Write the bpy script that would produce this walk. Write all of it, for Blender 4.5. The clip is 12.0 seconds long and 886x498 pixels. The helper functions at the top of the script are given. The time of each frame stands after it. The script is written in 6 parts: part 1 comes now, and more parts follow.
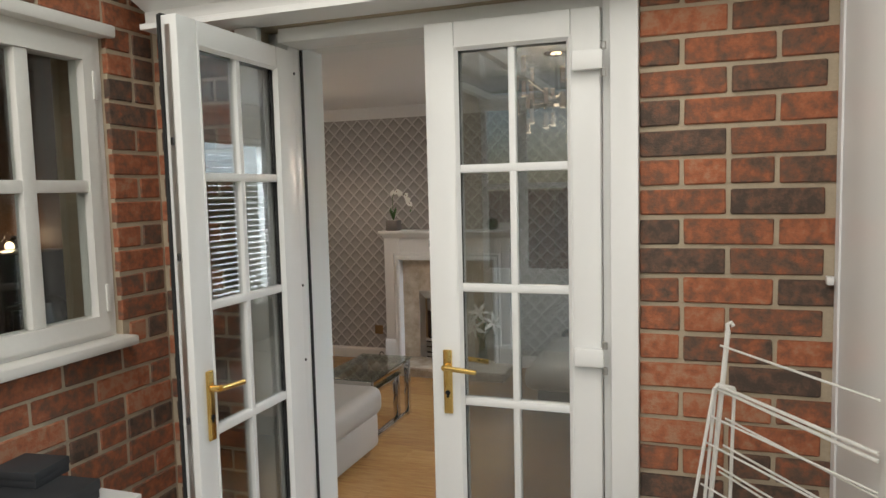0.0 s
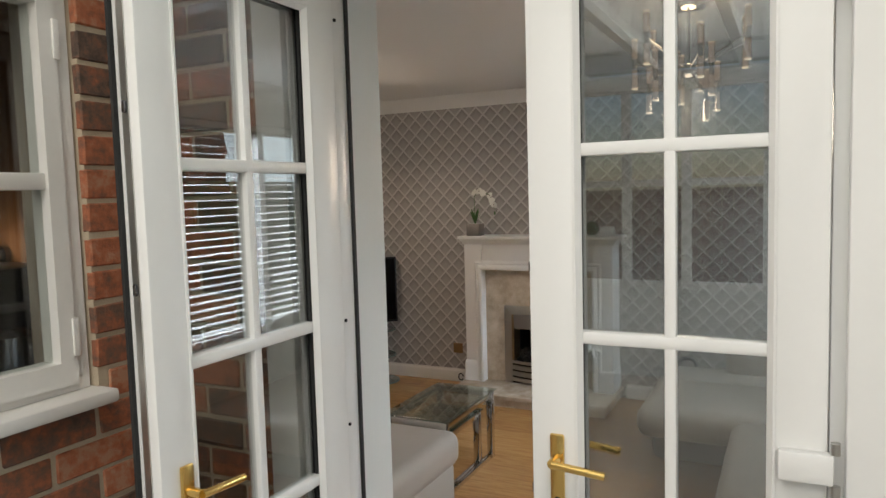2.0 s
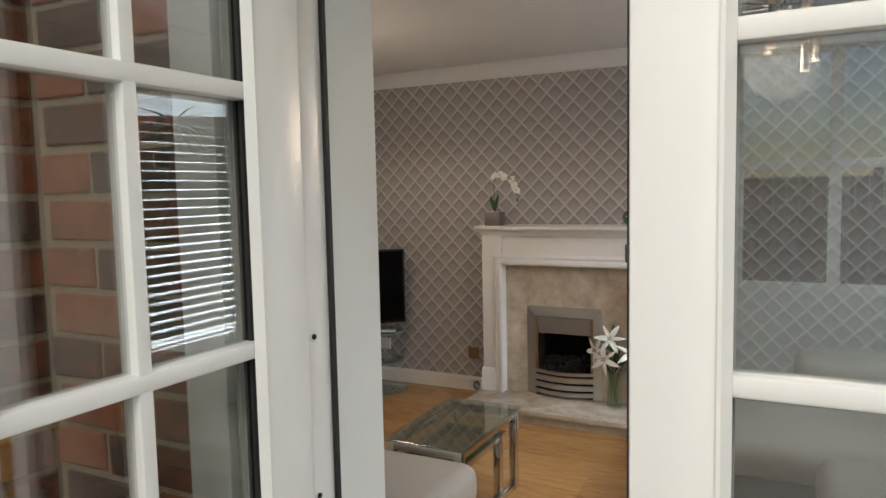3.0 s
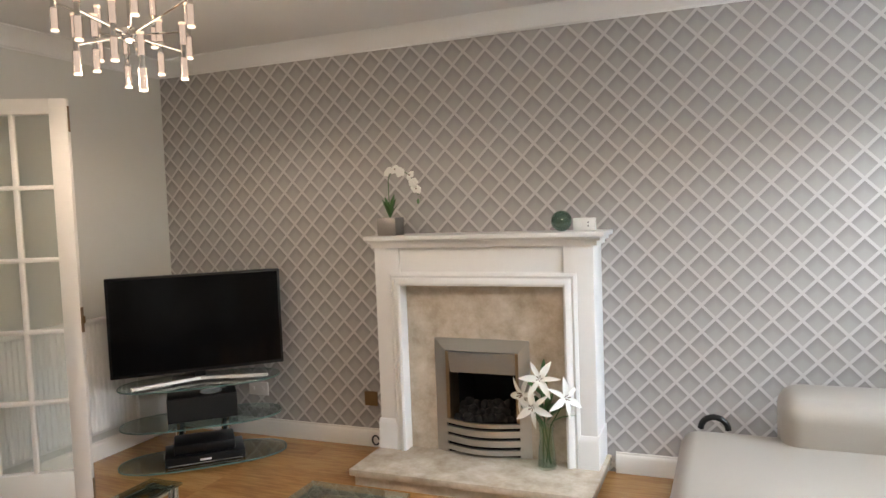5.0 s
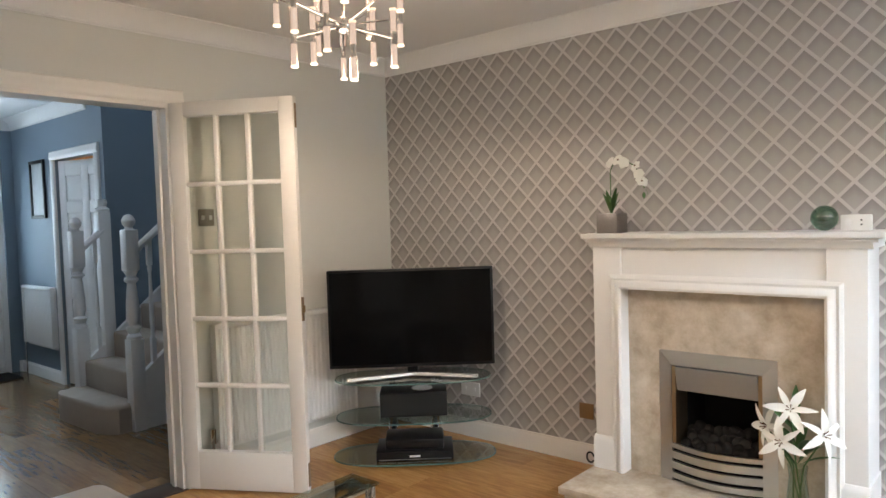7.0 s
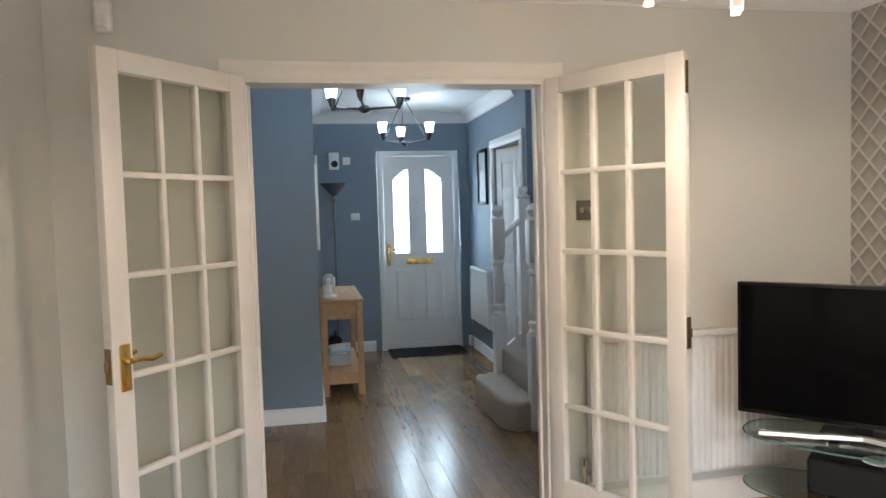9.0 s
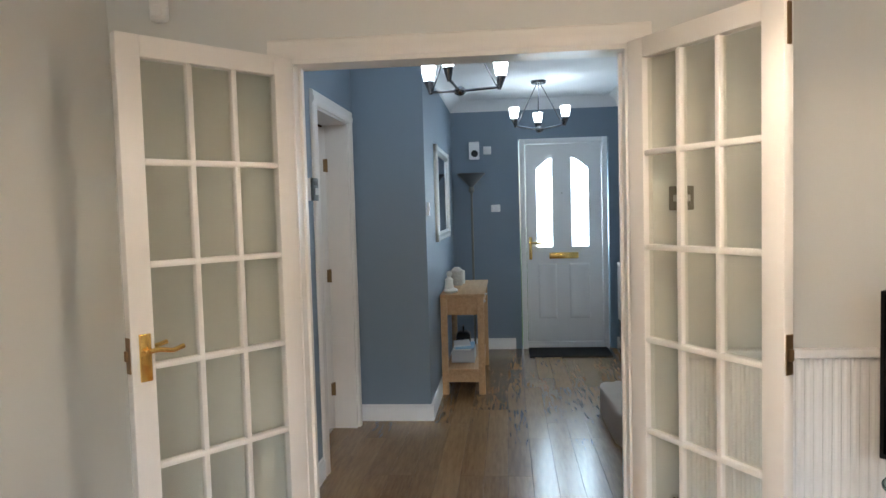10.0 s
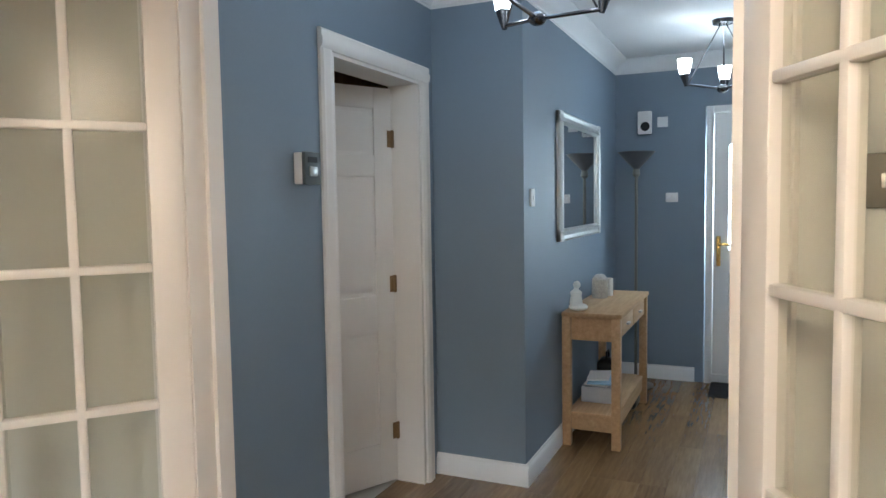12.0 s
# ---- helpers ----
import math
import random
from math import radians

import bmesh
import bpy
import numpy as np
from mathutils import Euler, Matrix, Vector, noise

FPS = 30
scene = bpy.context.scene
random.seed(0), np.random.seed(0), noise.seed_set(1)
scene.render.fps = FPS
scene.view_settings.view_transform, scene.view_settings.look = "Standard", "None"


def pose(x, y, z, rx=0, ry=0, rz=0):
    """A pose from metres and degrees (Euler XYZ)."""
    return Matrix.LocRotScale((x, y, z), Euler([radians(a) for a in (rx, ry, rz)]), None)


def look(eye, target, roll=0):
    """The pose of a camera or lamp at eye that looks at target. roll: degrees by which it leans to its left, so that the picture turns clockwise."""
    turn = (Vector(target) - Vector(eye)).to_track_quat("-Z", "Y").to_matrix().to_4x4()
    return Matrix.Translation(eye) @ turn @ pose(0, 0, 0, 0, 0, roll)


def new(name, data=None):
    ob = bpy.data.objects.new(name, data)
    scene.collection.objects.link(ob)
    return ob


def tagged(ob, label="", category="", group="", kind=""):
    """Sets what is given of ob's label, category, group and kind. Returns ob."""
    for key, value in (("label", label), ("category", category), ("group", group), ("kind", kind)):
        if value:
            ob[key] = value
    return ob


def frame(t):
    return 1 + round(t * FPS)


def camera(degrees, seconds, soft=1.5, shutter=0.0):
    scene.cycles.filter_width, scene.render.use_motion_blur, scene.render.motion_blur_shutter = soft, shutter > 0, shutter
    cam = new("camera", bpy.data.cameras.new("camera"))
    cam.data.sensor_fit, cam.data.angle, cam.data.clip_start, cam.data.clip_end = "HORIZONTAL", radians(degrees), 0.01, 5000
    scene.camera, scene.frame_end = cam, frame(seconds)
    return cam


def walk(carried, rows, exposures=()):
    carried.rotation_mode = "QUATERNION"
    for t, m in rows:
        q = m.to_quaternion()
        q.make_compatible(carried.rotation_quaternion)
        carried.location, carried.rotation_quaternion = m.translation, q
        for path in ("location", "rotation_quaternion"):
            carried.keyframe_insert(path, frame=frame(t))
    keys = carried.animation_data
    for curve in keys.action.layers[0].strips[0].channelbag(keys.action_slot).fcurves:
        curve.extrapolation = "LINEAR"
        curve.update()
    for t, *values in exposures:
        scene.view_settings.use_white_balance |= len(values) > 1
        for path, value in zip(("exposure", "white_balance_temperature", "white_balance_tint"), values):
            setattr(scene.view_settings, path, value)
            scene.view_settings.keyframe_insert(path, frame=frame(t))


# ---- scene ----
cam = camera(64.6, 12.0)
METRES, EYE, TILT, LEAN, TURN = 6.1, 1.47, 0.0, 0.0, 25.9
PATH = [
    (0, (-0.093, -0.287, 1.633), (-0.763, 1.59, 1.467), -1.4),
    (0.5, (-0.29, -0.055, 1.652), (-0.977, 1.815, 1.481), -1.4),
    (1, (-0.407, 0.147, 1.61), (-1.191, 1.979, 1.439), -1.6),
    (1.5, (-0.381, 0.325, 1.64), (-1.242, 2.123, 1.477), -1.7),
    (2, (-0.434, 0.504, 1.619), (-1.319, 2.29, 1.462), -1.6),
    (2.5, (-0.605, 0.795, 1.584), (-1.508, 2.573, 1.423), -1.4),
    (3, (-0.761, 1.122, 1.533), (-1.677, 2.892, 1.365), -1.2),
    (3.5, (-0.949, 1.397, 1.545), (-1.834, 3.181, 1.361), -1.2),
    (3.7, (-0.985, 1.52, 1.535), (-1.837, 3.321, 1.356), -1.0),
    (4.4, (-1.1, 1.95, 1.455), (-1.90, 3.78, 1.312), -1.4),
    (5.3, (-0.943, 2.311, 1.404), (-1.694, 4.161, 1.288), -2.3),
    (5.5, (-0.954, 2.319, 1.391), (-1.82, 4.119, 1.283), -2.2),
    (6, (-0.95, 2.355, 1.391), (-2.041, 4.028, 1.286), -1.9),
    (6.5, (-0.989, 2.387, 1.387), (-2.197, 3.977, 1.286), -1.8),
    (6.7, (-1.009, 2.438, 1.379), (-2.251, 4.003, 1.283), -1.8),
    (8.3, (-1.404, 2.972, 1.419), (-3.194, 3.858, 1.312), -1.5),
    (8.5, (-1.427, 3.065, 1.426), (-3.284, 3.799, 1.319), -1.5),
    (9, (-1.469, 3.283, 1.431), (-3.431, 3.659, 1.321), -1.6),
    (9.5, (-1.599, 3.559, 1.412), (-3.595, 3.637, 1.299), -1.6),
    (10, (-1.761, 3.868, 1.398), (-3.749, 3.684, 1.284), -1.6),
    (10.5, (-1.967, 4.163, 1.419), (-3.929, 3.792, 1.304), -1.4),
    (11, (-2.307, 4.322, 1.417), (-4.246, 3.849, 1.293), -1.1),
    (11.5, (-2.699, 4.393, 1.4), (-4.603, 3.795, 1.267), -1.1),
    (12, (-3.125, 4.352, 1.393), (-4.945, 3.533, 1.255), -0.9),
]
walk(cam, [(t, look(eye, target, roll)) for t, eye, target, roll in PATH],
     [(0.0, -0.8), (2.2, -0.72), (3.0, -0.58), (3.7, -0.42), (4.4, -0.12), (5.5, 0.22), (6.7, 0.25), (8.5, 0.55), (11.2, 0.52), (12.0, 0.66)])

# ---- light ----
world = bpy.data.worlds.new("sky")
scene.world = world
world.use_nodes = True
_nt = world.node_tree
_bg = _nt.nodes["Background"]
_sky = _nt.nodes.new("ShaderNodeTexSky")
_sky.sky_type = 'NISHITA'
_sky.sun_disc = False
_sky.sun_elevation, _sky.sun_rotation = radians(48), radians(150)
_nt.links.new(_sky.outputs[0], _bg.inputs[0])
_bg.inputs[1].default_value = 0.15


def lamp(name, kind, m, energy, color=(1, 1, 1), size=0.1, size_y=None, spread=None):
    d = bpy.data.lights.new(name, kind)
    d.energy, d.color = energy, color
    if kind == 'AREA':
        d.shape, d.size, d.size_y = 'RECTANGLE', size, size_y or size
        if spread:
            d.spread = radians(spread)
    elif kind == 'SPOT':
        d.spot_size, d.spot_blend, d.shadow_soft_size = radians(178), 0.15, size
    elif kind == 'SUN':
        d.angle = radians(size)
    else:
        d.shadow_soft_size = size
    ob = new(name, d)
    ob.matrix_world = m
    return ob


WARM = (1.0, 0.805, 0.62)
LOUNGE_W, LOUNGE_DOWN = 8.5, 21
COOL = (0.50, 0.75, 1.0)
DAY = (1.0, 0.935, 0.84)
SKYLIGHT = (0.82, 0.91, 1.0)
lamp("sun", 'SUN', look((0, 0, 9), (-2.0, 3.4, 3.0)), 1.0, (1, 0.96, 0.9), 10)
# daylight standing in the openings
lamp("roof_daylight", 'AREA', look((-0.8, -0.2, 2.66), (-0.8, -0.2, 0)), 142, DAY, 2.2, 3.6)
lamp("east_window_daylight", 'AREA', look((1.75, 4.6, 2.75), (-1.5, 4.7, 0.6)), 980, SKYLIGHT, 2.4, 1.0)
lamp("front_door_daylight", 'AREA', look((-8.95, 4.42, 1.45), (-6.5, 4.3, 0.4)), 40, (0.68, 0.86, 1), 0.7, 1.0)
# added fill, not in an opening: lightens the closed stairwell's walls
lamp("landing_fill", 'AREA', look((-5.85, 6.0, 4.3), (-6.66, 5.5, 1.6)), 20, (0.66, 0.83, 1), 0.9, 0.9)

# ---- materials ----


def mat(name, color, rough=0.5, metal=0.0, vary=0.08, scale=6.0, fine=60.0, bump=0.05, spec=0.5, trans=0.0, ior=1.45, emit=None, stretch=(1, 1, 1)):
    m = bpy.data.materials.new(name)
    m.use_nodes = True
    nt = m.node_tree
    b = nt.nodes["Principled BSDF"]
    b.inputs["Roughness"].default_value = rough
    b.inputs["Metallic"].default_value = metal
    b.inputs["Specular IOR Level"].default_value = spec
    b.inputs["Transmission Weight"].default_value = trans
    b.inputs["IOR"].default_value = ior
    tc = nt.nodes.new("ShaderNodeTexCoord")
    mp = nt.nodes.new("ShaderNodeMapping")
    mp.inputs["Scale"].default_value = stretch
    nt.links.new(tc.outputs["Object"], mp.inputs[0])
    n1 = nt.nodes.new("ShaderNodeTexNoise")
    n1.inputs["Scale"].default_value = scale
    n1.inputs["Detail"].default_value = 4
    n2 = nt.nodes.new("ShaderNodeTexNoise")
    n2.inputs["Scale"].default_value = fine
    n2.inputs["Detail"].default_value = 3
    for n in (n1, n2):
        nt.links.new(mp.outputs[0], n.inputs["Vector"])
    mix = nt.nodes.new("ShaderNodeMix")
    mix.data_type = 'RGBA'
    mix.inputs[6].default_value = (*[c * (1 - vary) for c in color], 1)
    mix.inputs[7].default_value = (*[min(1, c * (1 + vary)) for c in color], 1)
    add = nt.nodes.new("ShaderNodeMath")
    add.operation = 'ADD'
    half = nt.nodes.new("ShaderNodeMath")
    half.operation = 'MULTIPLY'
    half.inputs[1].default_value = 0.5
    nt.links.new(n1.outputs[0], add.inputs[0])
    nt.links.new(n2.outputs[0], add.inputs[1])
    nt.links.new(add.outputs[0], half.inputs[0])
    nt.links.new(half.outputs[0], mix.inputs[0])
    nt.links.new(mix.outputs[2], b.inputs["Base Color"])
    if bump:
        bp = nt.nodes.new("ShaderNodeBump")
        bp.inputs["Strength"].default_value = bump
        bp.inputs["Distance"].default_value = 0.004
        nt.links.new(half.outputs[0], bp.inputs["Height"])
        nt.links.new(bp.outputs[0], b.inputs["Normal"])
    if emit:
        b.inputs["Emission Color"].default_value = (*emit[0], 1)
        b.inputs["Emission Strength"].default_value = emit[1]
    return m


def ramp_mat(name, stops, source="noise", rough=0.8, scale=8.0, fine=90.0, bump=0.4, stretch=(1, 1, 1), mixing=0.5, spec=0.4):
    """Colour from a ramp driven by the object's random number and noise."""
    m = mat(name, (0.5, 0.5, 0.5), rough, 0, 0.1, scale, fine, bump, spec, stretch=stretch)
    nt = m.node_tree
    b = nt.nodes["Principled BSDF"]
    cr = nt.nodes.new("ShaderNodeValToRGB")
    els = cr.color_ramp.elements
    while len(els) < len(stops):
        els.new(0.5)
    for e, (p, c) in zip(els, stops):
        e.position, e.color = p, (*c, 1)
    nz = nt.nodes.new("ShaderNodeTexNoise")
    nz.inputs["Scale"].default_value = scale
    nz.inputs["Detail"].default_value = 6
    nz.inputs["Roughness"].default_value = 0.65
    mp = next(n for n in nt.nodes if n.type == 'MAPPING')
    nt.links.new(mp.outputs[0], nz.inputs["Vector"])
    if source == "random":
        oi = nt.nodes.new("ShaderNodeObjectInfo")
        off = nt.nodes.new("ShaderNodeVectorMath")
        off.operation = 'ADD'
        mul = nt.nodes.new("ShaderNodeMath")
        mul.operation = 'MULTIPLY'
        mul.inputs[1].default_value = 37.0
        nt.links.new(oi.outputs["Random"], mul.inputs[0])
        nt.links.new(mp.outputs[0], off.inputs[0])
        nt.links.new(mul.outputs[0], off.inputs[1])
        nt.links.new(off.outputs[0], nz.inputs["Vector"])
        mr = nt.nodes.new("ShaderNodeMapRange")
        mr.inputs[1].default_value, mr.inputs[2].default_value = 0.3, 0.7
        nt.links.new(nz.outputs[0], mr.inputs[0])
        mx = nt.nodes.new("ShaderNodeMix")
        mx.inputs[0].default_value = mixing
        nt.links.new(oi.outputs["Random"], mx.inputs[2])
        nt.links.new(mr.outputs[0], mx.inputs[3])
        nt.links.new(mx.outputs[0], cr.inputs[0])
    else:
        nt.links.new(nz.outputs[0], cr.inputs[0])
    nt.links.new(cr.outputs[0], b.inputs["Base Color"])
    return m


def wallpaper():
    """Grey wallpaper printed with a pale diamond trellis with shaded cells."""
    m = mat("trellis_wallpaper", (0.4, 0.4, 0.4), 0.62, 0, 0.05, 3, 200, 0.04, 0.4)
    nt = m.node_tree
    b = nt.nodes["Principled BSDF"]

    def math_node(op, a, c=None):
        n = nt.nodes.new("ShaderNodeMath")
        n.operation = op
        for i, v in enumerate((a, c)):
            if v is None:
                continue
            if isinstance(v, (int, float)):
                n.inputs[i].default_value = v
            else:
                nt.links.new(v, n.inputs[i])
        return n.outputs[0]
    sp = nt.nodes.new("ShaderNodeSeparateXYZ")
    tc = next(n for n in nt.nodes if n.type == 'TEX_COORD')
    nt.links.new(tc.outputs["Object"], sp.inputs[0])
    u = math_node('DIVIDE', math_node('SUBTRACT', sp.outputs[0], WP_X), WP_W)
    v = math_node('DIVIDE', math_node('SUBTRACT', sp.outputs[2], WP_Z), WP_H)
    fa = math_node('FRACT', math_node('ADD', u, v))
    fb = math_node('FRACT', math_node('SUBTRACT', v, u))
    # distance to the nearest line
    da = math_node('ABSOLUTE', math_node('SUBTRACT', fa, 0.5))
    db = math_node('ABSOLUTE', math_node('SUBTRACT', fb, 0.5))
    edge = math_node('MAXIMUM', da, db)
    line = nt.nodes.new("ShaderNodeMapRange")
    line.interpolation_type = 'SMOOTHSTEP'
    line.inputs[1].default_value, line.inputs[2].default_value = 0.408, 0.436
    nt.links.new(edge, line.inputs[0])
    # printed shade: strongest along the two upper edges of a cell
    up = math_node('MAXIMUM', fa, fb)
    lowest = math_node('MULTIPLY', math_node('ADD', fa, fb), 0.5)
    cr = nt.nodes.new("ShaderNodeValToRGB")
    els = cr.color_ramp.elements
    els.new(0.5)
    els.new(0.5)
    for e, (p, c) in zip(els, ((0.1, (0.43, 0.408, 0.40)), (0.55, (0.38, 0.36, 0.352)), (0.76, (0.31, 0.293, 0.287)), (0.9, (0.262, 0.246, 0.24)))):
        e.position, e.color = p, (*c, 1)
    nt.links.new(math_node('ADD', math_node('MULTIPLY', up, 0.7), math_node('MULTIPLY', lowest, 0.3)), cr.inputs[0])
    mx = nt.nodes.new("ShaderNodeMix")
    mx.data_type = 'RGBA'
    nt.links.new(line.outputs[0], mx.inputs[0])
    nt.links.new(cr.outputs[0], mx.inputs[6])
    mx.inputs[7].default_value = (0.555, 0.535, 0.527, 1)
    nt.links.new(mx.outputs[2], b.inputs["Base Color"])
    return m


WP_X, WP_Z, WP_W, WP_H = -1.50, 1.28, 0.127, 0.131
UPVC = mat("white_upvc", (0.80, 0.80, 0.785), 0.28, 0, 0.02, 3, 60, 0.02)
UPVC_GREY = mat("reveal_plaster", (0.70, 0.72, 0.71), 0.5, 0, 0.03, 3, 80, 0.05)
GASKET = mat("black_rubber", (0.02, 0.02, 0.02), 0.7)
GLOSS_WHITE = mat("white_gloss_paint", (0.80, 0.77, 0.73), 0.32, 0, 0.03, 4, 40, 0.04)
SATIN_WHITE = mat("white_satin_paint", (0.80, 0.80, 0.80), 0.4, 0, 0.03, 4, 40, 0.05)
WINDOW_PAINT = mat("white_timber_paint", (0.78, 0.76, 0.72), 0.45, 0, 0.06, 6, 50, 0.12)
LOUNGE_PAINT = mat("grey_white_emulsion", (0.66, 0.66, 0.63), 0.75, 0, 0.03, 2, 180, 0.08)
HALL_PAINT = mat("slate_blue_emulsion", (0.186, 0.243, 0.303), 0.55, 0, 0.07, 2, 180, 0.08)
CEILING_PAINT = mat("white_ceiling_emulsion", (0.76, 0.76, 0.76), 0.8, 0, 0.03, 2, 180, 0.06)
COVING = mat("white_plaster_coving", (0.80, 0.80, 0.80), 0.7, 0, 0.02, 3, 100, 0.05)
MORTAR = mat("tan_mortar", (0.47, 0.39, 0.285), 0.95, 0, 0.25, 14, 180, 0.6)
BRICK = ramp_mat("multi_stock_brick", ((0.18, (0.085, 0.062, 0.05)), (0.34, (0.15, 0.092, 0.066)), (0.50, (0.25, 0.105, 0.062)), (0.66, (0.40, 0.135, 0.066)), (0.86, (0.42, 0.225, 0.138))),
                 "random", 0.9, 26, 160, 1.0, mixing=0.5)
WOOD_FLOOR = ramp_mat("oak_laminate", ((0.15, (0.29, 0.145, 0.05)), (0.42, (0.37, 0.195, 0.068)), (0.6, (0.42, 0.23, 0.083)), (0.85, (0.48, 0.275, 0.105))),
                      "random", 0.25, 5, 60, 0.03, (1.2, 11, 1), 0.6, 0.7)
HALL_FLOOR = ramp_mat("brown_oak_boards", ((0.15, (0.145, 0.08, 0.034)), (0.42, (0.20, 0.115, 0.05)), (0.6, (0.235, 0.14, 0.062)), (0.85, (0.28, 0.172, 0.082))),
                      "random", 0.225, 5, 60, 0.02, (1.2, 11, 1), 0.55, 1.0)
OAK = ramp_mat("light_oak", ((0.3, (0.38, 0.23, 0.11)), (0.55, (0.48, 0.30, 0.16)), (0.75, (0.55, 0.37, 0.21))), "noise", 0.45, 4, 60, 0.08, (1, 12, 12))
DARK_WOOD = ramp_mat("brown_cabinet_wood", ((0.3, (0.10, 0.05, 0.025)), (0.7, (0.20, 0.11, 0.055))), "noise", 0.45, 3, 60, 0.06, (10, 10, 1))
MARBLE = ramp_mat("beige_marble", ((0.30, (0.37, 0.30, 0.225)), (0.45, (0.48, 0.41, 0.325)), (0.57, (0.56, 0.49, 0.405)), (0.72, (0.66, 0.60, 0.525))), "noise", 0.15, 8, 60, 0.02)
STEEL = mat("brushed_steel", (0.55, 0.54, 0.52), 0.32, 1.0, 0.05, 8, 160, 0.04, stretch=(1, 1, 30))
CHROME = mat("chrome", (0.72, 0.71, 0.70), 0.08, 1.0, 0.02, 4, 40, 0)
DARK_CHROME = mat("dark_nickel", (0.16, 0.16, 0.17), 0.25, 1.0, 0.03, 4, 40, 0)
BRASS = mat("polished_brass", (0.78, 0.53, 0.18), 0.22, 1.0, 0.06, 20, 80, 0.05)
BRONZE = mat("aged_brass", (0.30, 0.20, 0.11), 0.4, 1.0, 0.1, 20, 80, 0.05)
BLACK = mat("black_plastic", (0.007, 0.007, 0.008), 0.32, 0, 0.1, 6, 60, 0.02, 0.3)
SCREEN = mat("tv_glass_black", (0.003, 0.003, 0.0035), 0.1, 0, 0.0, 4, 40, 0, 0.14)
SOOT = mat("fire_soot_black", (0.008, 0.007, 0.007), 0.95, 0, 0.3, 10, 60, 0.3)
COAL = mat("ceramic_coal", (0.013, 0.012, 0.012), 0.9, 0, 0.5, 18, 90, 0.8)
LEATHER = mat("grey_leather", (0.35, 0.32, 0.285), 0.42, 0, 0.06, 5, 160, 0.18)
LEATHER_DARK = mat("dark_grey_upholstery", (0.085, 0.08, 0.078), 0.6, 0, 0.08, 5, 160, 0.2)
CARPET = mat("beige_carpet", (0.42, 0.36, 0.31), 0.98, 0, 0.2, 9, 260, 0.9, 0.1)
MAT_DARK = mat("dark_coir_mat", (0.035, 0.035, 0.037), 0.98, 0, 0.3, 20, 220, 0.9, 0.1)
GREEN = mat("leaf_green", (0.045, 0.11, 0.03), 0.45, 0, 0.25, 20, 90, 0.1)
PETAL = mat("white_petal", (0.82, 0.82, 0.78), 0.5, 0, 0.05, 20, 90, 0.1)
STAMEN = mat("brown_stamen", (0.12, 0.05, 0.02), 0.8)
WHITE_PLASTIC = mat("white_plastic", (0.78, 0.78, 0.77), 0.35, 0, 0.02, 6, 60, 0.01)
GREY_BOX = mat("charcoal_box_card", (0.035, 0.038, 0.042), 0.6, 0, 0.1, 8, 90, 0.08)
SILVER_FRAME = mat("silver_leaf_frame", (0.62, 0.62, 0.60), 0.35, 0.85, 0.1, 20, 120, 0.15)
MIRROR = mat("mirror_silver", (0.9, 0.9, 0.9), 0.015, 1.0, 0, 4, 40, 0)
CRYSTAL_DARK = mat("antique_mirror_pot", (0.24, 0.22, 0.21), 0.4, 0.6, 0.2, 18, 80, 0.1)
PICTURE = mat("grey_print", (0.35, 0.37, 0.38), 0.5, 0, 0.35, 9, 40, 0)
BLUE_PAPER = mat("pale_blue_paper", (0.35, 0.58, 0.75), 0.7)
TILE_GREY = mat("conservatory_floor_tile", (0.45, 0.42, 0.38), 0.4, 0, 0.1, 6, 60, 0.1)
HEDGE = mat("hedge_leaves", (0.09, 0.17, 0.045), 0.7, 0, 0.4, 30, 90, 0.3)
GRASS = mat("lawn", (0.07, 0.12, 0.03), 0.95, 0, 0.3, 12, 200, 0.5)
TILE_ROOF = mat("brown_roof_tiles", (0.16, 0.09, 0.07), 0.85, 0, 0.2, 6, 60, 0.3)
THRESHOLD = mat("dark_threshold_wood", (0.05, 0.03, 0.022), 0.45)
LAMP_COOL = mat("lit_frosted_glass_cool", (0.9, 0.9, 0.9), 0.4, emit=((0.80, 0.9, 1.0), 9.0))
LAMP_WARM = mat("lit_warm_bulb", (0.9, 0.8, 0.6), 0.4, emit=((1.0, 0.82, 0.62), 2.2))
LAMP_TIP = mat("faint_warm_bulb", (0.9, 0.8, 0.7), 0.4, emit=((1.0, 0.78, 0.55), 1.2))


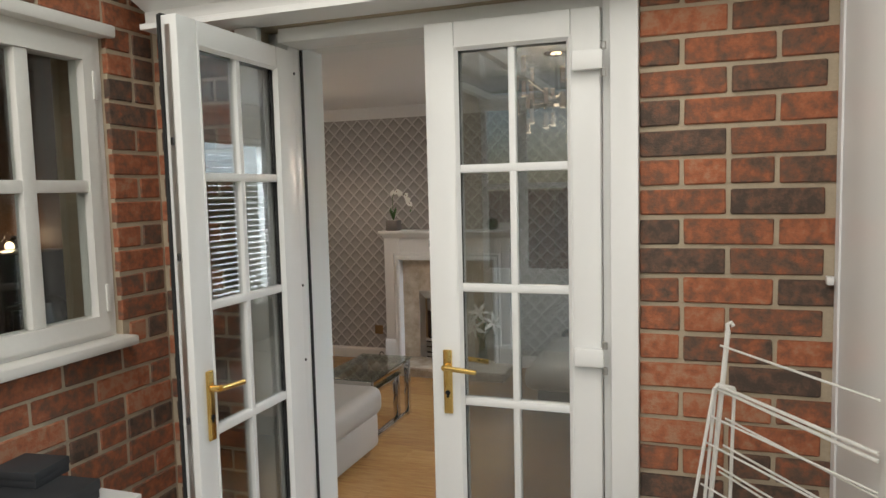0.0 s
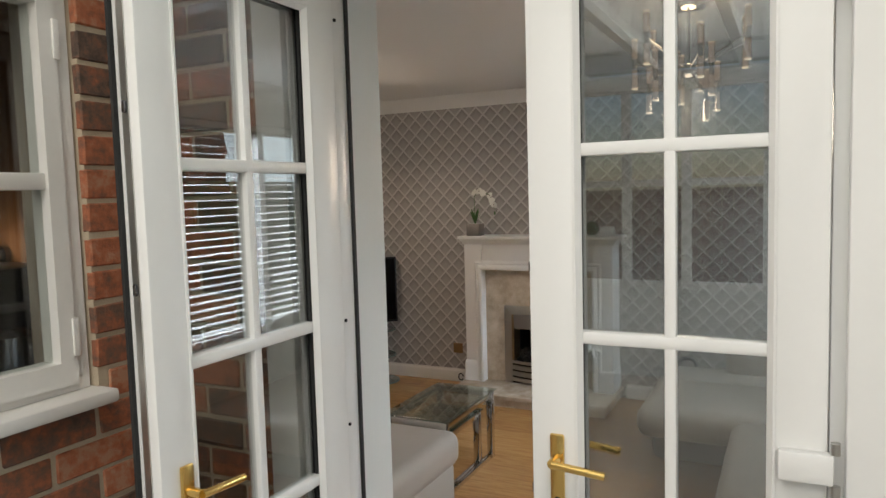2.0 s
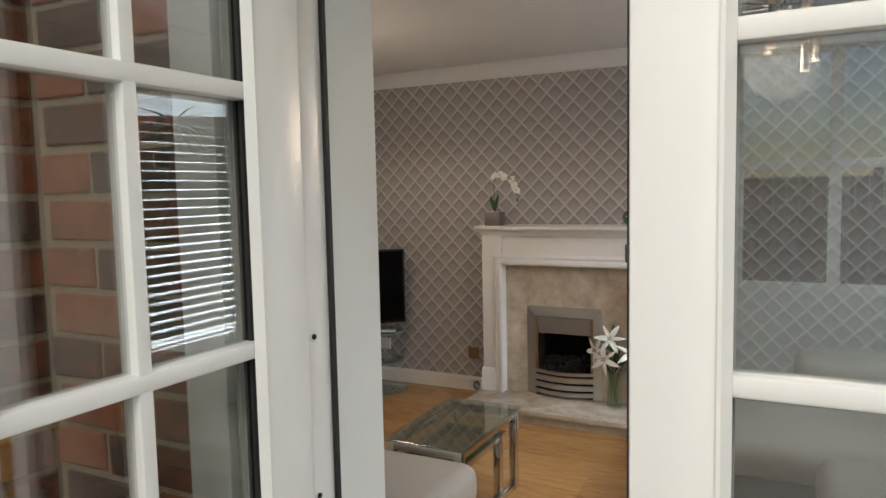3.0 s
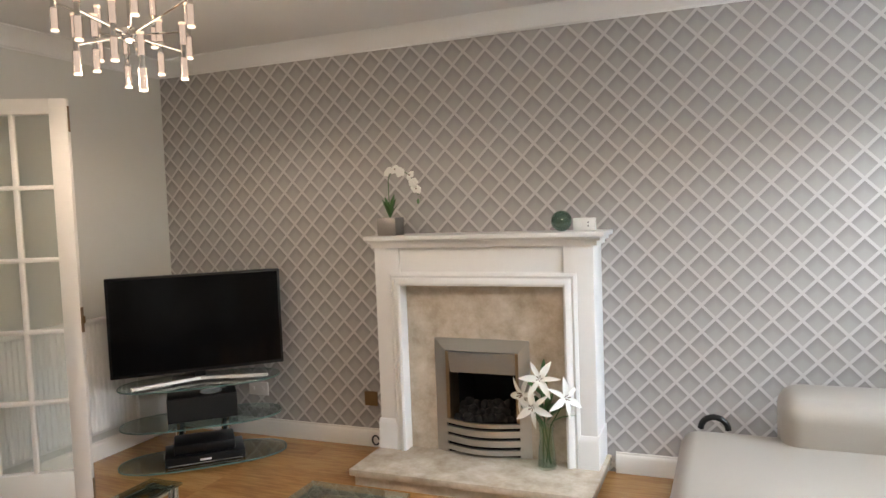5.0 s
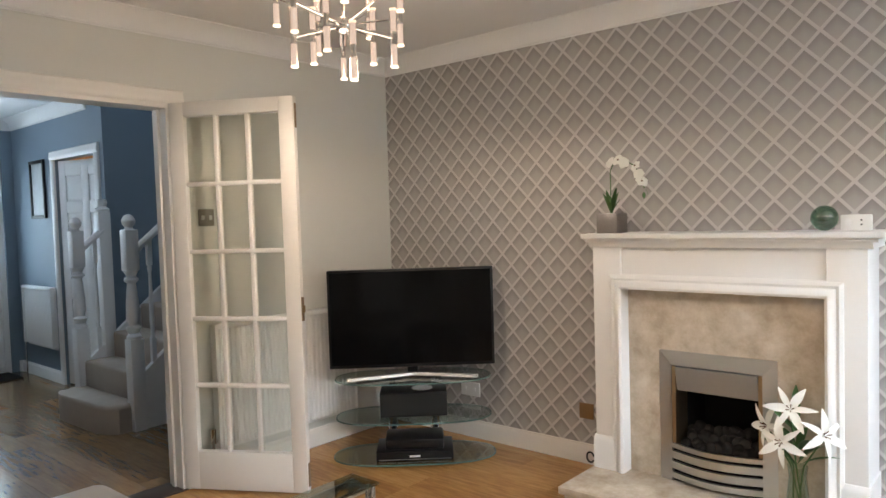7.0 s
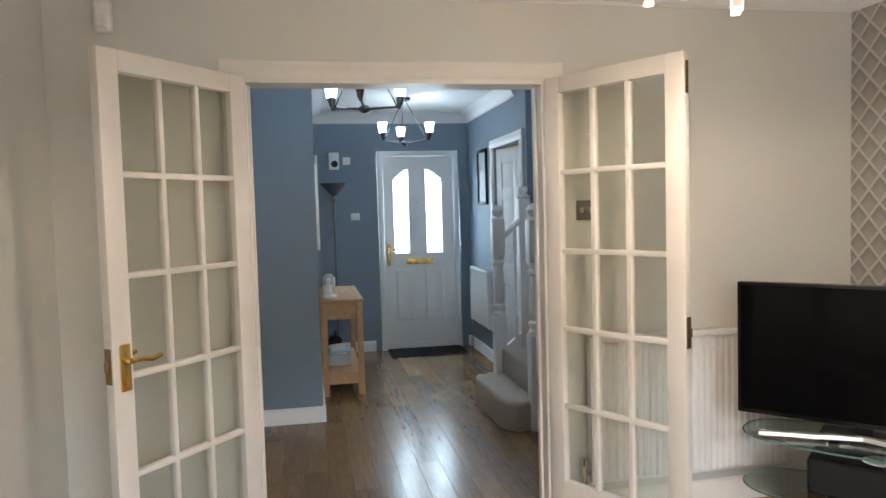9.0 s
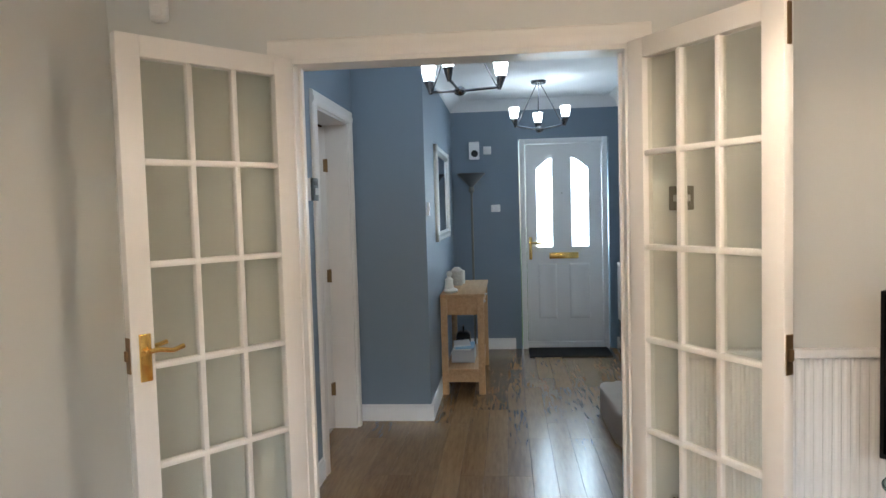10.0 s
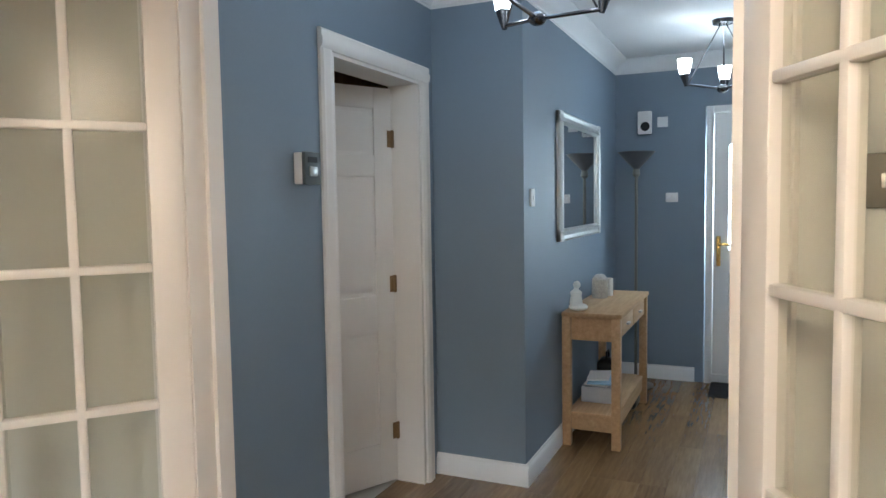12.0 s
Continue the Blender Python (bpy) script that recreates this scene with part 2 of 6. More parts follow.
def glass(name, tint=(1, 1, 1), rough=0.0, gloss=0.06, edge=0.9):
    """Thin clear pane: straight through, with mirror gloss by angle."""
    m = bpy.data.materials.new(name)
    m.use_nodes = True
    nt = m.node_tree
    nt.nodes.remove(nt.nodes["Principled BSDF"])
    out = nt.nodes["Material Output"]
    tr = nt.nodes.new("ShaderNodeBsdfTransparent")
    tr.inputs[0].default_value = (*tint, 1)
    gl = nt.nodes.new("ShaderNodeBsdfGlossy")
    gl.inputs["Roughness"].default_value = rough
    fr = nt.nodes.new("ShaderNodeLayerWeight")
    fr.inputs[0].default_value = 0.5
    pw = nt.nodes.new("ShaderNodeMath")
    pw.operation = 'POWER'
    pw.inputs[1].default_value = 4.0
    mul = nt.nodes.new("ShaderNodeMath")
    mul.operation = 'MULTIPLY_ADD'
    mul.inputs[1].default_value, mul.inputs[2].default_value = edge, gloss
    mul.use_clamp = True
    mx = nt.nodes.new("ShaderNodeMixShader")
    nt.links.new(fr.outputs["Facing"], pw.inputs[0])
    nt.links.new(pw.outputs[0], mul.inputs[0])
    nt.links.new(mul.outputs[0], mx.inputs[0])
    nt.links.new(tr.outputs[0], mx.inputs[1])
    nt.links.new(gl.outputs[0], mx.inputs[2])
    nt.links.new(mx.outputs[0], out.inputs[0])
    return m


def obscure(name, tint, clear=0.5):
    """Lightly frosted pane: part clear, part scattering."""
    m = glass(name, tint)
    nt = m.node_tree
    mx0 = next(n for n in nt.nodes if n.type == 'MIX_SHADER')
    tr = next(n for n in nt.nodes if n.type == 'BSDF_TRANSPARENT')
    tl = nt.nodes.new("ShaderNodeBsdfTranslucent")
    tl.inputs[0].default_value = (0.9, 0.92, 0.92, 1)
    mx = nt.nodes.new("ShaderNodeMixShader")
    mx.inputs[0].default_value = 1 - clear
    nt.links.new(tr.outputs[0], mx.inputs[1])
    nt.links.new(tl.outputs[0], mx.inputs[2])
    nt.links.new(mx.outputs[0], mx0.inputs[1])
    return m


# grey tint includes the shade on bricks behind the open patio leaf
PANE = glass("shade_tinted_pane", (0.71, 0.73, 0.72), 0.0, 0.18)
CLEAR = glass("window_clear_pane", (0.94, 0.96, 0.95), 0.0, 0.07)
SHELF_GLASS = glass("shelf_glass", (0.80, 0.88, 0.86), 0.0, 0.12)
TABLE_GLASS = glass("table_glass", (0.78, 0.86, 0.83), 0.0, 0.12)
CRYSTAL = glass("crystal_tube", (0.80, 0.74, 0.70), 0.08, 0.14)
LAMP_CORE = mat("lit_bubble_core", (0.06, 0.05, 0.04), 0.5, emit=((1.0, 0.80, 0.66), 0.85))
VASE_GLASS = glass("vase_glass", (0.86, 0.92, 0.88), 0.0, 0.1)
GREEN_GLASS = glass("green_glass_ball", (0.30, 0.52, 0.40), 0.0, 0.14)
DOOR_GLASS = glass("door_pane_faint_frost", (0.92, 0.925, 0.89), 0.2, 0.008, 0.3)
FROST = obscure("frosted_front_door_pane", (1, 1, 1), 0.35)

# ---- mesh helpers ----


def box(bm, x0, x1, y0, y1, z0, z1, bev=0.0, seg=2, m=None):
    r = bmesh.ops.create_cube(bm, size=1)
    vs = r["verts"]
    for v in vs:
        v.co = Vector((x0 + (v.co.x + 0.5) * (x1 - x0), y0 + (v.co.y + 0.5) * (y1 - y0), z0 + (v.co.z + 0.5) * (z1 - z0)))
    if m:
        for v in vs:
            v.co = m @ v.co
    if bev:
        es = list({e for v in vs for e in v.link_edges})
        bmesh.ops.bevel(bm, geom=es, offset=bev, segments=seg, affect='EDGES', profile=0.5)
    return bm


def cyl(bm, p, q, r0, r1=None, seg=16, caps=True):
    p, q = Vector(p), Vector(q)
    d = q - p
    m = Matrix.Translation((p + q) / 2) @ d.to_track_quat('Z', 'Y').to_matrix().to_4x4()
    bmesh.ops.create_cone(bm, cap_ends=caps, segments=seg, radius1=r0, radius2=r0 if r1 is None else r1, depth=d.length, matrix=m)
    return bm


def lathe(bm, prof, at=(0, 0, 0), seg=20, m=None):
    rings = []
    for r, z in prof:
        ring = []
        for i in range(seg):
            a = 2 * math.pi * i / seg
            c = Vector((at[0] + r * math.cos(a), at[1] + r * math.sin(a), at[2] + z))
            ring.append(bm.verts.new(m @ c if m else c))
        rings.append(ring)
    for a, b in zip(rings, rings[1:]):
        for i in range(seg):
            bm.faces.new((a[i], a[(i + 1) % seg], b[(i + 1) % seg], b[i]))
    for ring in (rings[0][::-1], rings[-1]):
        bm.faces.new(ring)
    return bm


def prism(bm, pts, p0, along, out, length, up=(0, 0, 1)):
    """Profile points (out, up) swept along a straight line."""
    a, o, u = Vector(along).normalized(), Vector(out), Vector(up)
    ends = []
    for s in (0, length):
        ends.append([bm.verts.new(Vector(p0) + a * s + o * x + u * z) for x, z in pts])
    n = len(pts)
    for i in range(n):
        bm.faces.new((ends[0][i], ends[0][(i + 1) % n], ends[1][(i + 1) % n], ends[1][i]))
    bm.faces.new(ends[0][::-1])
    bm.faces.new(ends[1])
    return bm


def tube(bm, pts, r, seg=8):
    """One closed round bar swept through the points."""
    pts = [Vector(p) for p in pts]
    loop = (pts[0] - pts[-1]).length < 1e-6
    if loop:
        pts = pts[:-1]
    n = len(pts)
    rings, side = [], None
    for i, p in enumerate(pts):
        a = pts[(i - 1) % n] if loop or i else pts[0]
        b = pts[(i + 1) % n] if loop or i < n - 1 else pts[-1]
        d = (b - a).normalized()
        if side is None:
            side = d.cross(Vector((0.31, 0.17, 0.93))).normalized()
        side = (side - d * side.dot(d)).normalized()
        up = d.cross(side)
        rings.append([bm.verts.new(p + r * (math.cos(2 * math.pi * k / seg) * side + math.sin(2 * math.pi * k / seg) * up)) for k in range(seg)])
    for ra, rb in zip(rings, rings[1:] + (rings[:1] if loop else [])):
        for k in range(seg):
            bm.faces.new((ra[k], ra[(k + 1) % seg], rb[(k + 1) % seg], rb[k]))
    if not loop:
        bm.faces.new(rings[0][::-1])
        bm.faces.new(rings[-1])
    return bm


def B(*args, **kw):
    return box(bmesh.new(), *args, **kw)


def part(name, bm, material, parent=None, label="", smooth=True):
    me = bpy.data.meshes.new(name)
    bmesh.ops.recalc_face_normals(bm, faces=bm.faces[:])
    bm.to_mesh(me)
    bm.free()
    me.materials.append(material)
    if smooth:
        for p in me.polygons:
            p.use_smooth = True
        me.set_sharp_from_angle(angle=radians(32))
    ob = new(name, me)
    if parent:
        ob.parent = parent
    if label:
        ob["label"] = label
    return ob


def thing(name, label, category, m=None, group="", kind=""):
    ob = new(name)
    ob.empty_display_size = 0.05
    if m is not None:
        ob.matrix_world = m
    return tagged(ob, label, category, group, kind)


def struct(name, bm, material, label, category, smooth=True):
    return tagged(part(name, bm, material, smooth=smooth), label, category, kind="structure")


def at(x, y, z=0.0, rz=0.0):
    return pose(x, y, z, 0, 0, rz)


def wall_boxes(axis, a0, a1, p0, p1, z0, z1, holes=()):
    """A wall along axis from a0 to a1, thickness p0 to p1, with holes (h0, h1, hz0, hz1) sorted along it."""
    bm = bmesh.new()

    def put(s0, s1, u0, u1):
        if s1 - s0 > 1e-4 and u1 - u0 > 1e-4:
            if axis == 'x':
                box(bm, s0, s1, p0, p1, u0, u1)
            else:
                box(bm, p0, p1, s0, s1, u0, u1)
    s = a0
    for h0, h1, hz0, hz1 in holes:
        put(s, h0, z0, z1)
        put(h0, h1, z0, hz0)
        put(h0, h1, hz1, z1)
        s = h1
    put(s, a1, z0, z1)
    return bm


CEIL = 2.43

# ---- large structure ----
OPEN = (-1.64, -0.25)           # patio opening along x
HOLE = (3.03, 4.34)              # hall opening along y

g = bmesh.new()
box(g, -40, 40, -40, 60, -0.16, -0.06)
struct("ground", g, GRASS, "green lawn ground around the house", "lawn")
struct("floor_conservatory", B(-2.12, 0.75, -2.6, 2.05, -0.06, 0.0), TILE_GREY, "grey tiled conservatory floor", "floor")
struct("floor_kitchen", B(-6.6, -2.38, -1.2, 2.72, -0.06, -0.004), TILE_GREY, "grey tiled kitchen floor", "floor")
floor = struct("floor", B(-8.85, 0.9, 2.05, 7.6, -0.06, -0.012), THRESHOLD, "oak laminate plank floor through lounge and hall", "floor")
struct("ceiling_lounge", B(-4.53, 0.9, 2.11, 6.0, CEIL, CEIL + 0.12), CEILING_PAINT, "smooth white painted lounge ceiling", "ceiling")
g = B(-8.85, -4.53, 2.72, 4.95, CEIL, CEIL + 0.12)
box(g, -5.72, -4.53, 4.95, 6.0, CEIL, CEIL + 0.12)
struct("ceiling_hall", g, CEILING_PAINT, "smooth white painted hall ceiling", "ceiling")
struct("ceiling_landing", B(-7.05, -5.6, 4.83, 7.7, 4.8, 4.9), CEILING_PAINT, "white ceiling above the stairwell", "ceiling")
struct("ceiling_kitchen", B(-6.6, -2.38, -1.2, 2.72, 2.4, 2.5), CEILING_PAINT, "white kitchen ceiling", "ceiling")

struct("wall_north", wall_boxes('x', -4.53, 0.9, 5.9, 6.05, 0, CEIL, ((-2.47, -1.965, 0.0, 0.69),)), wallpaper(), "grey wallpaper with a pale diamond trellis print", "wall")
struct("wall_west_lounge", wall_boxes('y', 2.2, 5.9, -4.53, -4.47, 0, CEIL, ((*HOLE, 0, 2.0),)), LOUNGE_PAINT, "pale grey-white painted lounge wall", "wall")
struct("wall_west_hall", wall_boxes('y', 2.72, 6.0, -4.59, -4.531, 0, CEIL, ((*HOLE, 0, 2.0),)), HALL_PAINT, "slate blue painted hall side of the partition", "wall")
g = wall_boxes('x', -1.9, 0.9, 2.102, 2.376, 0, CEIL, ((*OPEN, 0, 2.25),))
box(g, -4.47, -1.9, 2.235, 2.30, 0, CEIL)
struct("wall_south_lounge", g, LOUNGE_PAINT, "pale grey-white painted wall round the patio doors", "wall")
struct("wall_east", wall_boxes('y', 2.376, 5.9, 0.75, 0.9, 0, CEIL, ((3.68, 5.5, 0.64, 2.15),)), LOUNGE_PAINT, "pale grey-white wall with the blind window", "wall")

struct("wall_hall_south", wall_boxes('x', -6.315, -4.591, 2.72, 2.87, 0, CEIL, ((-6.17, -5.40, 0, 1.97),)), HALL_PAINT, "slate blue hall wall with the kitchen door", "wall")
g = B(-6.43, -6.315, 2.72, 3.34, 0, CEIL)
box(g, -8.65, -6.43, 3.22, 3.34, 0, CEIL)
struct("wall_hall_nib", g, HALL_PAINT, "slate blue projecting hall wall behind the console table", "wall")
struct("wall_hall_front", wall_boxes('y', 3.22, 5.07, -8.85, -8.65, 0, CEIL, ((3.99, 4.85, 0, 2.05),)), HALL_PAINT, "slate blue wall round the front door", "wall")
struct("wall_hall_north", wall_boxes('x', -8.65, -6.66, 4.95, 5.07, 0, CEIL, ((-7.62, -6.80, 0, 1.98),)), HALL_PAINT, "pale lit slate blue hall wall", "wall")
for n, c in enumerate(((-6.78, -6.66, 5.07, 7.6, 0, 4.8), (-7.05, -5.6, 7.6, 7.72, 0, 4.8), (-5.72, -5.6, 4.83, 7.6, CEIL + 0.12, 4.8), (-7.05, -5.72, 4.83, 4.95, CEIL + 0.12, 4.8),
                       (-5.68, -5.62, 6.1, 7.6, 0, CEIL), (-5.68, -4.59, 6.0, 6.1, 0, CEIL))):
    struct("wall_stairwell_%d" % (n + 1), B(*c), HALL_PAINT, "slate blue wall of the stairwell", "wall")
# kitchen walls: dim interior painted in with the dark cabinet colour
g = B(-6.72, -6.6, -1.2, 2.72, 0, 2.4)
box(g, -6.6, -2.38, -1.32, -1.2, 0, 2.4)
box(g, -4.6, -2.4, 2.1, 2.2, 0, 2.4)
struct("wall_kitchen", g, DARK_WOOD, "kitchen walls with the room's darkness put into their brown colour", "wall")
g = B(-8.9, -6.72, 6.6, 6.7, 0, 2.4)
box(g, -8.9, -8.8, 5.07, 6.6, 0, 2.4)
box(g, -8.9, -6.72, 5.07, 6.7, 2.4, 2.5)
# peach base colour carries the warm lamplight seen past the door
struct("wall_side_room", g, mat("warm_lit_emulsion", (0.72, 0.48, 0.28), 0.8), "side room wall with warm lamplight put into its peach colour", "wall")
lamp("side_room_bulb", 'POINT', at(-7.5, 6.0, 1.9), 16, (1, 0.72, 0.42), 0.08)

# brick walls: mortar backing with brick faces proud of it
wall_brick = struct("wall_patio_brick", wall_boxes('x', -2.38, 0.47, 2.003, 2.1, 0, 2.75, ((*OPEN, 0, 2.25),)), MORTAR, "red and brown brick house wall with tan mortar", "brick wall")
wall_kitchen_brick = struct("wall_kitchen_brick", wall_boxes('y', -2.6, 2.003, -2.38, -2.11, 0, 2.75, ((0.70, 1.76, 1.09, 2.245),)), MORTAR, "red and brown brick wall round the kitchen window", "brick wall")

# coving and skirting
COVE = [(0, 0), (0.1, 0), (0.1, -0.006), (0.085, -0.012), (0.05, -0.03), (0.025, -0.06), (0.014, -0.088), (0.006, -0.092), (0.006, -0.1), (0, -0.1)]
SKIRT = [(0, 0), (0.018, 0), (0.018, 0.082), (0.012, 0.094), (0.008, 0.098), (0.006, 0.108), (0, 0.108)]


def run(name, prof, pieces, material, label, category):
    g = bmesh.new()
    for p0, along, out, length in pieces:
        prism(g, prof, p0, along, out, length)
    return struct(name, g, material, label, category)


X, Y = Vector((1, 0, 0)), Vector((0, 1, 0))
run("trim_coving_lounge", COVE, [((-4.47, 5.9, CEIL), X, -Y, 5.22), ((-4.47, 2.3, CEIL), Y, X, 3.6), ((-4.47, 2.3, CEIL), X, Y, 2.57), ((-1.9, 2.376, CEIL), X, Y, 2.65), ((0.75, 2.376, CEIL), Y, -X, 3.524)],
    COVING, "white plaster coving round the lounge ceiling", "coving")
run("trim_coving_hall", COVE, [((-8.65, 3.34, CEIL), X, Y, 2.335), ((-8.65, 3.34, CEIL), Y, X, 1.61), ((-6.315, 2.87, CEIL), Y, X, 0.57), ((-6.315, 2.87, CEIL), X, Y, 1.724), ((-8.65, 4.95, CEIL), X, -Y, 1.72), ((-4.59, 2.87, CEIL), Y, -X, 3.13)],
    COVING, "white plaster coving round the hall ceiling", "coving")
run("baseboard_lounge", SKIRT, [((-4.47, 5.9, 0), X, -Y, 1.64), ((-1.55, 5.9, 0), X, -Y, 2.3), ((-4.47, 4.43, 0), Y, X, 1.47), ((-4.47, 2.3, 0), Y, X, 0.64), ((0.75, 2.376, 0), Y, -X, 3.524), ((-0.2, 2.376, 0), X, Y, 0.95)],
    GLOSS_WHITE, "white painted moulded skirting board", "skirting board")
run("baseboard_hall", SKIRT, [((-8.65, 3.34, 0), X, Y, 2.335), ((-8.65, 3.34, 0), Y, X, 0.59), ((-6.315, 2.87, 0), Y, X, 0.488), ((-5.31, 2.87, 0), X, Y, 0.72), ((-8.65, 4.95, 0), X, -Y, 0.96), ((-8.65, 4.91, 0), Y, X, 0.04), ((-5.6, 6.0, 0), X, -Y, 1.0)],
    SATIN_WHITE, "white painted moulded hall skirting board", "skirting board")

# door linings and architraves
ARCH = [(0, 0), (0.075, 0), (0.075, 0.012), (0.066, 0.02), (0.05, 0.018), (0.035, 0.024), (0.012, 0.022), (0, 0.014)]


def architrave(name, axis, a0, a1, ztop, face, out, material, label, z0=0.0):
    """Moulded architrave round an opening a0..a1 on the plane face, standing towards out."""
    g = bmesh.new()
    A = X if axis == 'x' else Y
    O = (Y if axis == 'x' else X) * out
    P = lambda a, z: (Vector((a, face, z)) if axis == 'x' else Vector((face, a, z)))  # noqa: E731
    prism(g, ARCH, P(a0, z0), (0, 0, 1), -A, ztop - z0, up=O)
    prism(g, ARCH, P(a1, z0), (0, 0, 1), A, ztop - z0, up=O)
    prism(g, ARCH, P(a0 - 0.075, ztop), A, Vector((0, 0, 1)), a1 - a0 + 0.15, up=O)
    return struct(name, g, material, label, "architrave")


architrave("trim_architrave_lounge", 'y', HOLE[0], HOLE[1], 1.995, -4.47, 1, GLOSS_WHITE, "white gloss moulded architrave round the hall opening")
architrave("trim_architrave_hall", 'y', HOLE[0], HOLE[1], 1.995, -4.59, -1, GLOSS_WHITE, "white gloss architrave on the hall side")
g = B(-4.60, -4.46, HOLE[0], HOLE[0] + 0.022, 0, 2.0)
box(g, -4.60, -4.46, HOLE[1] - 0.022, HOLE[1], 0, 2.0)
box(g, -4.60, -4.46, HOLE[0] + 0.022, HOLE[1] - 0.022, 1.975, 2.0)
box(g, -4.56, -4.53, HOLE[0] + 0.022, HOLE[0] + 0.034, 0, 1.975)
box(g, -4.56, -4.53, HOLE[1] - 0.034, HOLE[1] - 0.022, 0, 1.975)
struct("trim_lining_hall_opening", g, GLOSS_WHITE, "white gloss door lining of the wide hall opening", "door lining")
struct("trim_threshold", B(-4.62, -4.45, HOLE[0], HOLE[1], -0.011, 0.006, bev=0.004), THRESHOLD, "dark wooden threshold strip across the hall opening", "threshold")
architrave("trim_architrave_kitchen_door", 'x', -6.17, -5.40, 1.96, 2.87, 1, GLOSS_WHITE, "white gloss moulded architrave round the kitchen door")
g = B(-6.17, -6.145, 2.715, 2.875, 0, 1.97)
box(g, -5.425, -5.40, 2.715, 2.875, 0, 1.97)
box(g, -6.145, -5.425, 2.715, 2.875, 1.945, 1.97)
struct("trim_lining_kitchen_door", g, GLOSS_WHITE, "white gloss lining of the kitchen door", "door lining")
architrave("trim_architrave_side_door", 'x', -7.62, -6.80, 1.975, 4.95, -1, SATIN_WHITE, "white architrave round the side room door")

# ---- conservatory ----


def glazed_leaf(name, w, z0, z1, bottoms, stiles, label, m, sealed=False):
    """White upvc patio leaf, hinge at x=0, free edge at x=w, outer face at y=-0.03."""
    t = thing(name, label, "patio door", m, "pair of patio doors")
    gx0, gx1, gz0, gz1 = stiles[0], w - stiles[1], bottoms[-1], bottoms[0]
    g = bmesh.new()
    box(g, 0, gx0, -0.03, 0.03, z0, z1, 0.006)
    box(g, gx1, w, -0.03, 0.03, z0, z1, 0.006)
    box(g, gx0, gx1, -0.03, 0.03, gz1, z1, 0.006)
    box(g, gx0, gx1, -0.03, 0.03, z0, gz0, 0.006)
    part("door_frame", g, UPVC, t)
    g = bmesh.new()
    for y0, y1 in ((-0.009, -0.003), (0.003, 0.009)):
        box(g, gx0, gx0 + 0.008, y0, y1, gz0, gz1)
        box(g, gx1 - 0.008, gx1, y0, y1, gz0, gz1)
        box(g, gx0 + 0.008, gx1 - 0.008, y0, y1, gz0, gz0 + 0.008)
        box(g, gx0 + 0.008, gx1 - 0.008, y0, y1, gz1 - 0.008, gz1)
    part("gasket", g, GASKET, t)
    BEAD = [(0, 0), (0.016, 0), (0.005, 0.014), (0, 0.014)]
    g = bmesh.new()
    for yb, o in ((-0.02, -Y), (0.02, Y)):
        prism(g, BEAD, (gx0 - 0.003, yb, gz0), (0, 0, 1), X, gz1 - gz0, up=o)
        prism(g, BEAD, (gx1 + 0.003, yb, gz0), (0, 0, 1), -X, gz1 - gz0, up=o)
        prism(g, BEAD, (gx0, yb, gz0 - 0.003), X, Vector((0, 0, 1)), gx1 - gx0, up=o)
        prism(g, BEAD, (gx0, yb, gz1 + 0.003), X, Vector((0, 0, -1)), gx1 - gx0, up=o)
    part("glazing_bead", g, UPVC, t)
    xm = (gx0 + gx1) / 2
    part("vertical_bar", B(xm - 0.012, xm + 0.012, -0.018, 0.018, gz0, gz1, bev=0.005), UPVC, t)
    for a, b in zip(bottoms, bottoms[1:]):
        if b != bottoms[-1]:
            part("cross_bar", B(gx0, gx1, -0.019, 0.019, b - 0.014, b + 0.014, bev=0.005), UPVC, t)
        for x0, x1 in ((gx0 + 0.004, xm - 0.008), (xm + 0.008, gx1 - 0.004)):
            p = part("pane", B(x0, x1, -0.003, 0.003, b + 0.01, a - 0.01), PANE, t, smooth=False)
            p.visible_shadow = False
    # brass lever and plate, outside and inside
    for side in (-1, 1):
        g = bmesh.new()
        xp = w - 0.06
        box(g, xp - 0.016, xp + 0.016, *sorted((side * 0.03, side * 0.04)), 0.86, 1.085, 0.004)
        plate = part("lock_plate", g, BRASS, t, "polished brass lever plate")
        g = bmesh.new()
        cyl(g, (xp, side * 0.036, 1.03), (xp, side * 0.075, 1.03), 0.011)
        tube(g, [(xp, side * 0.075, 1.03), (xp - 0.05, side * 0.08, 1.028), (xp - 0.115, side * 0.078, 1.022)], 0.009, 12)
        part("lever", g, BRASS, plate)
        g = bmesh.new()
        cyl(g, (xp, side * 0.039, 0.935), (xp, side * 0.0415, 0.935), 0.009)
        cyl(g, (xp, side * 0.039, 0.922), (xp, side * 0.0415, 0.922), 0.005)
        part("keyhole", g, BLACK, plate)
    g = bmesh.new()
    box(g, w, w + 0.003, -0.012, 0.006, z0 + 0.03, z1 - 0.03)
    strip = part("lock_strip", g, STEEL, t, "steel lock strip on the edge")
    for zz in (0.55, 0.94, 1.45, 1.8):
        part("lock_bolt", B(w + 0.003, w + 0.010, -0.006, 0.003, zz - 0.012, zz + 0.012, bev=0.003), DARK_CHROME, strip)
    if sealed:
        g = bmesh.new()
        box(g, w - 0.001, w + 0.009, -0.034, -0.026, z0, z1)
        box(g, 0, w, -0.034, -0.026, z1 - 0.002, z1 + 0.006)
        part("edge_seal", g, GASKET, t)
    return t


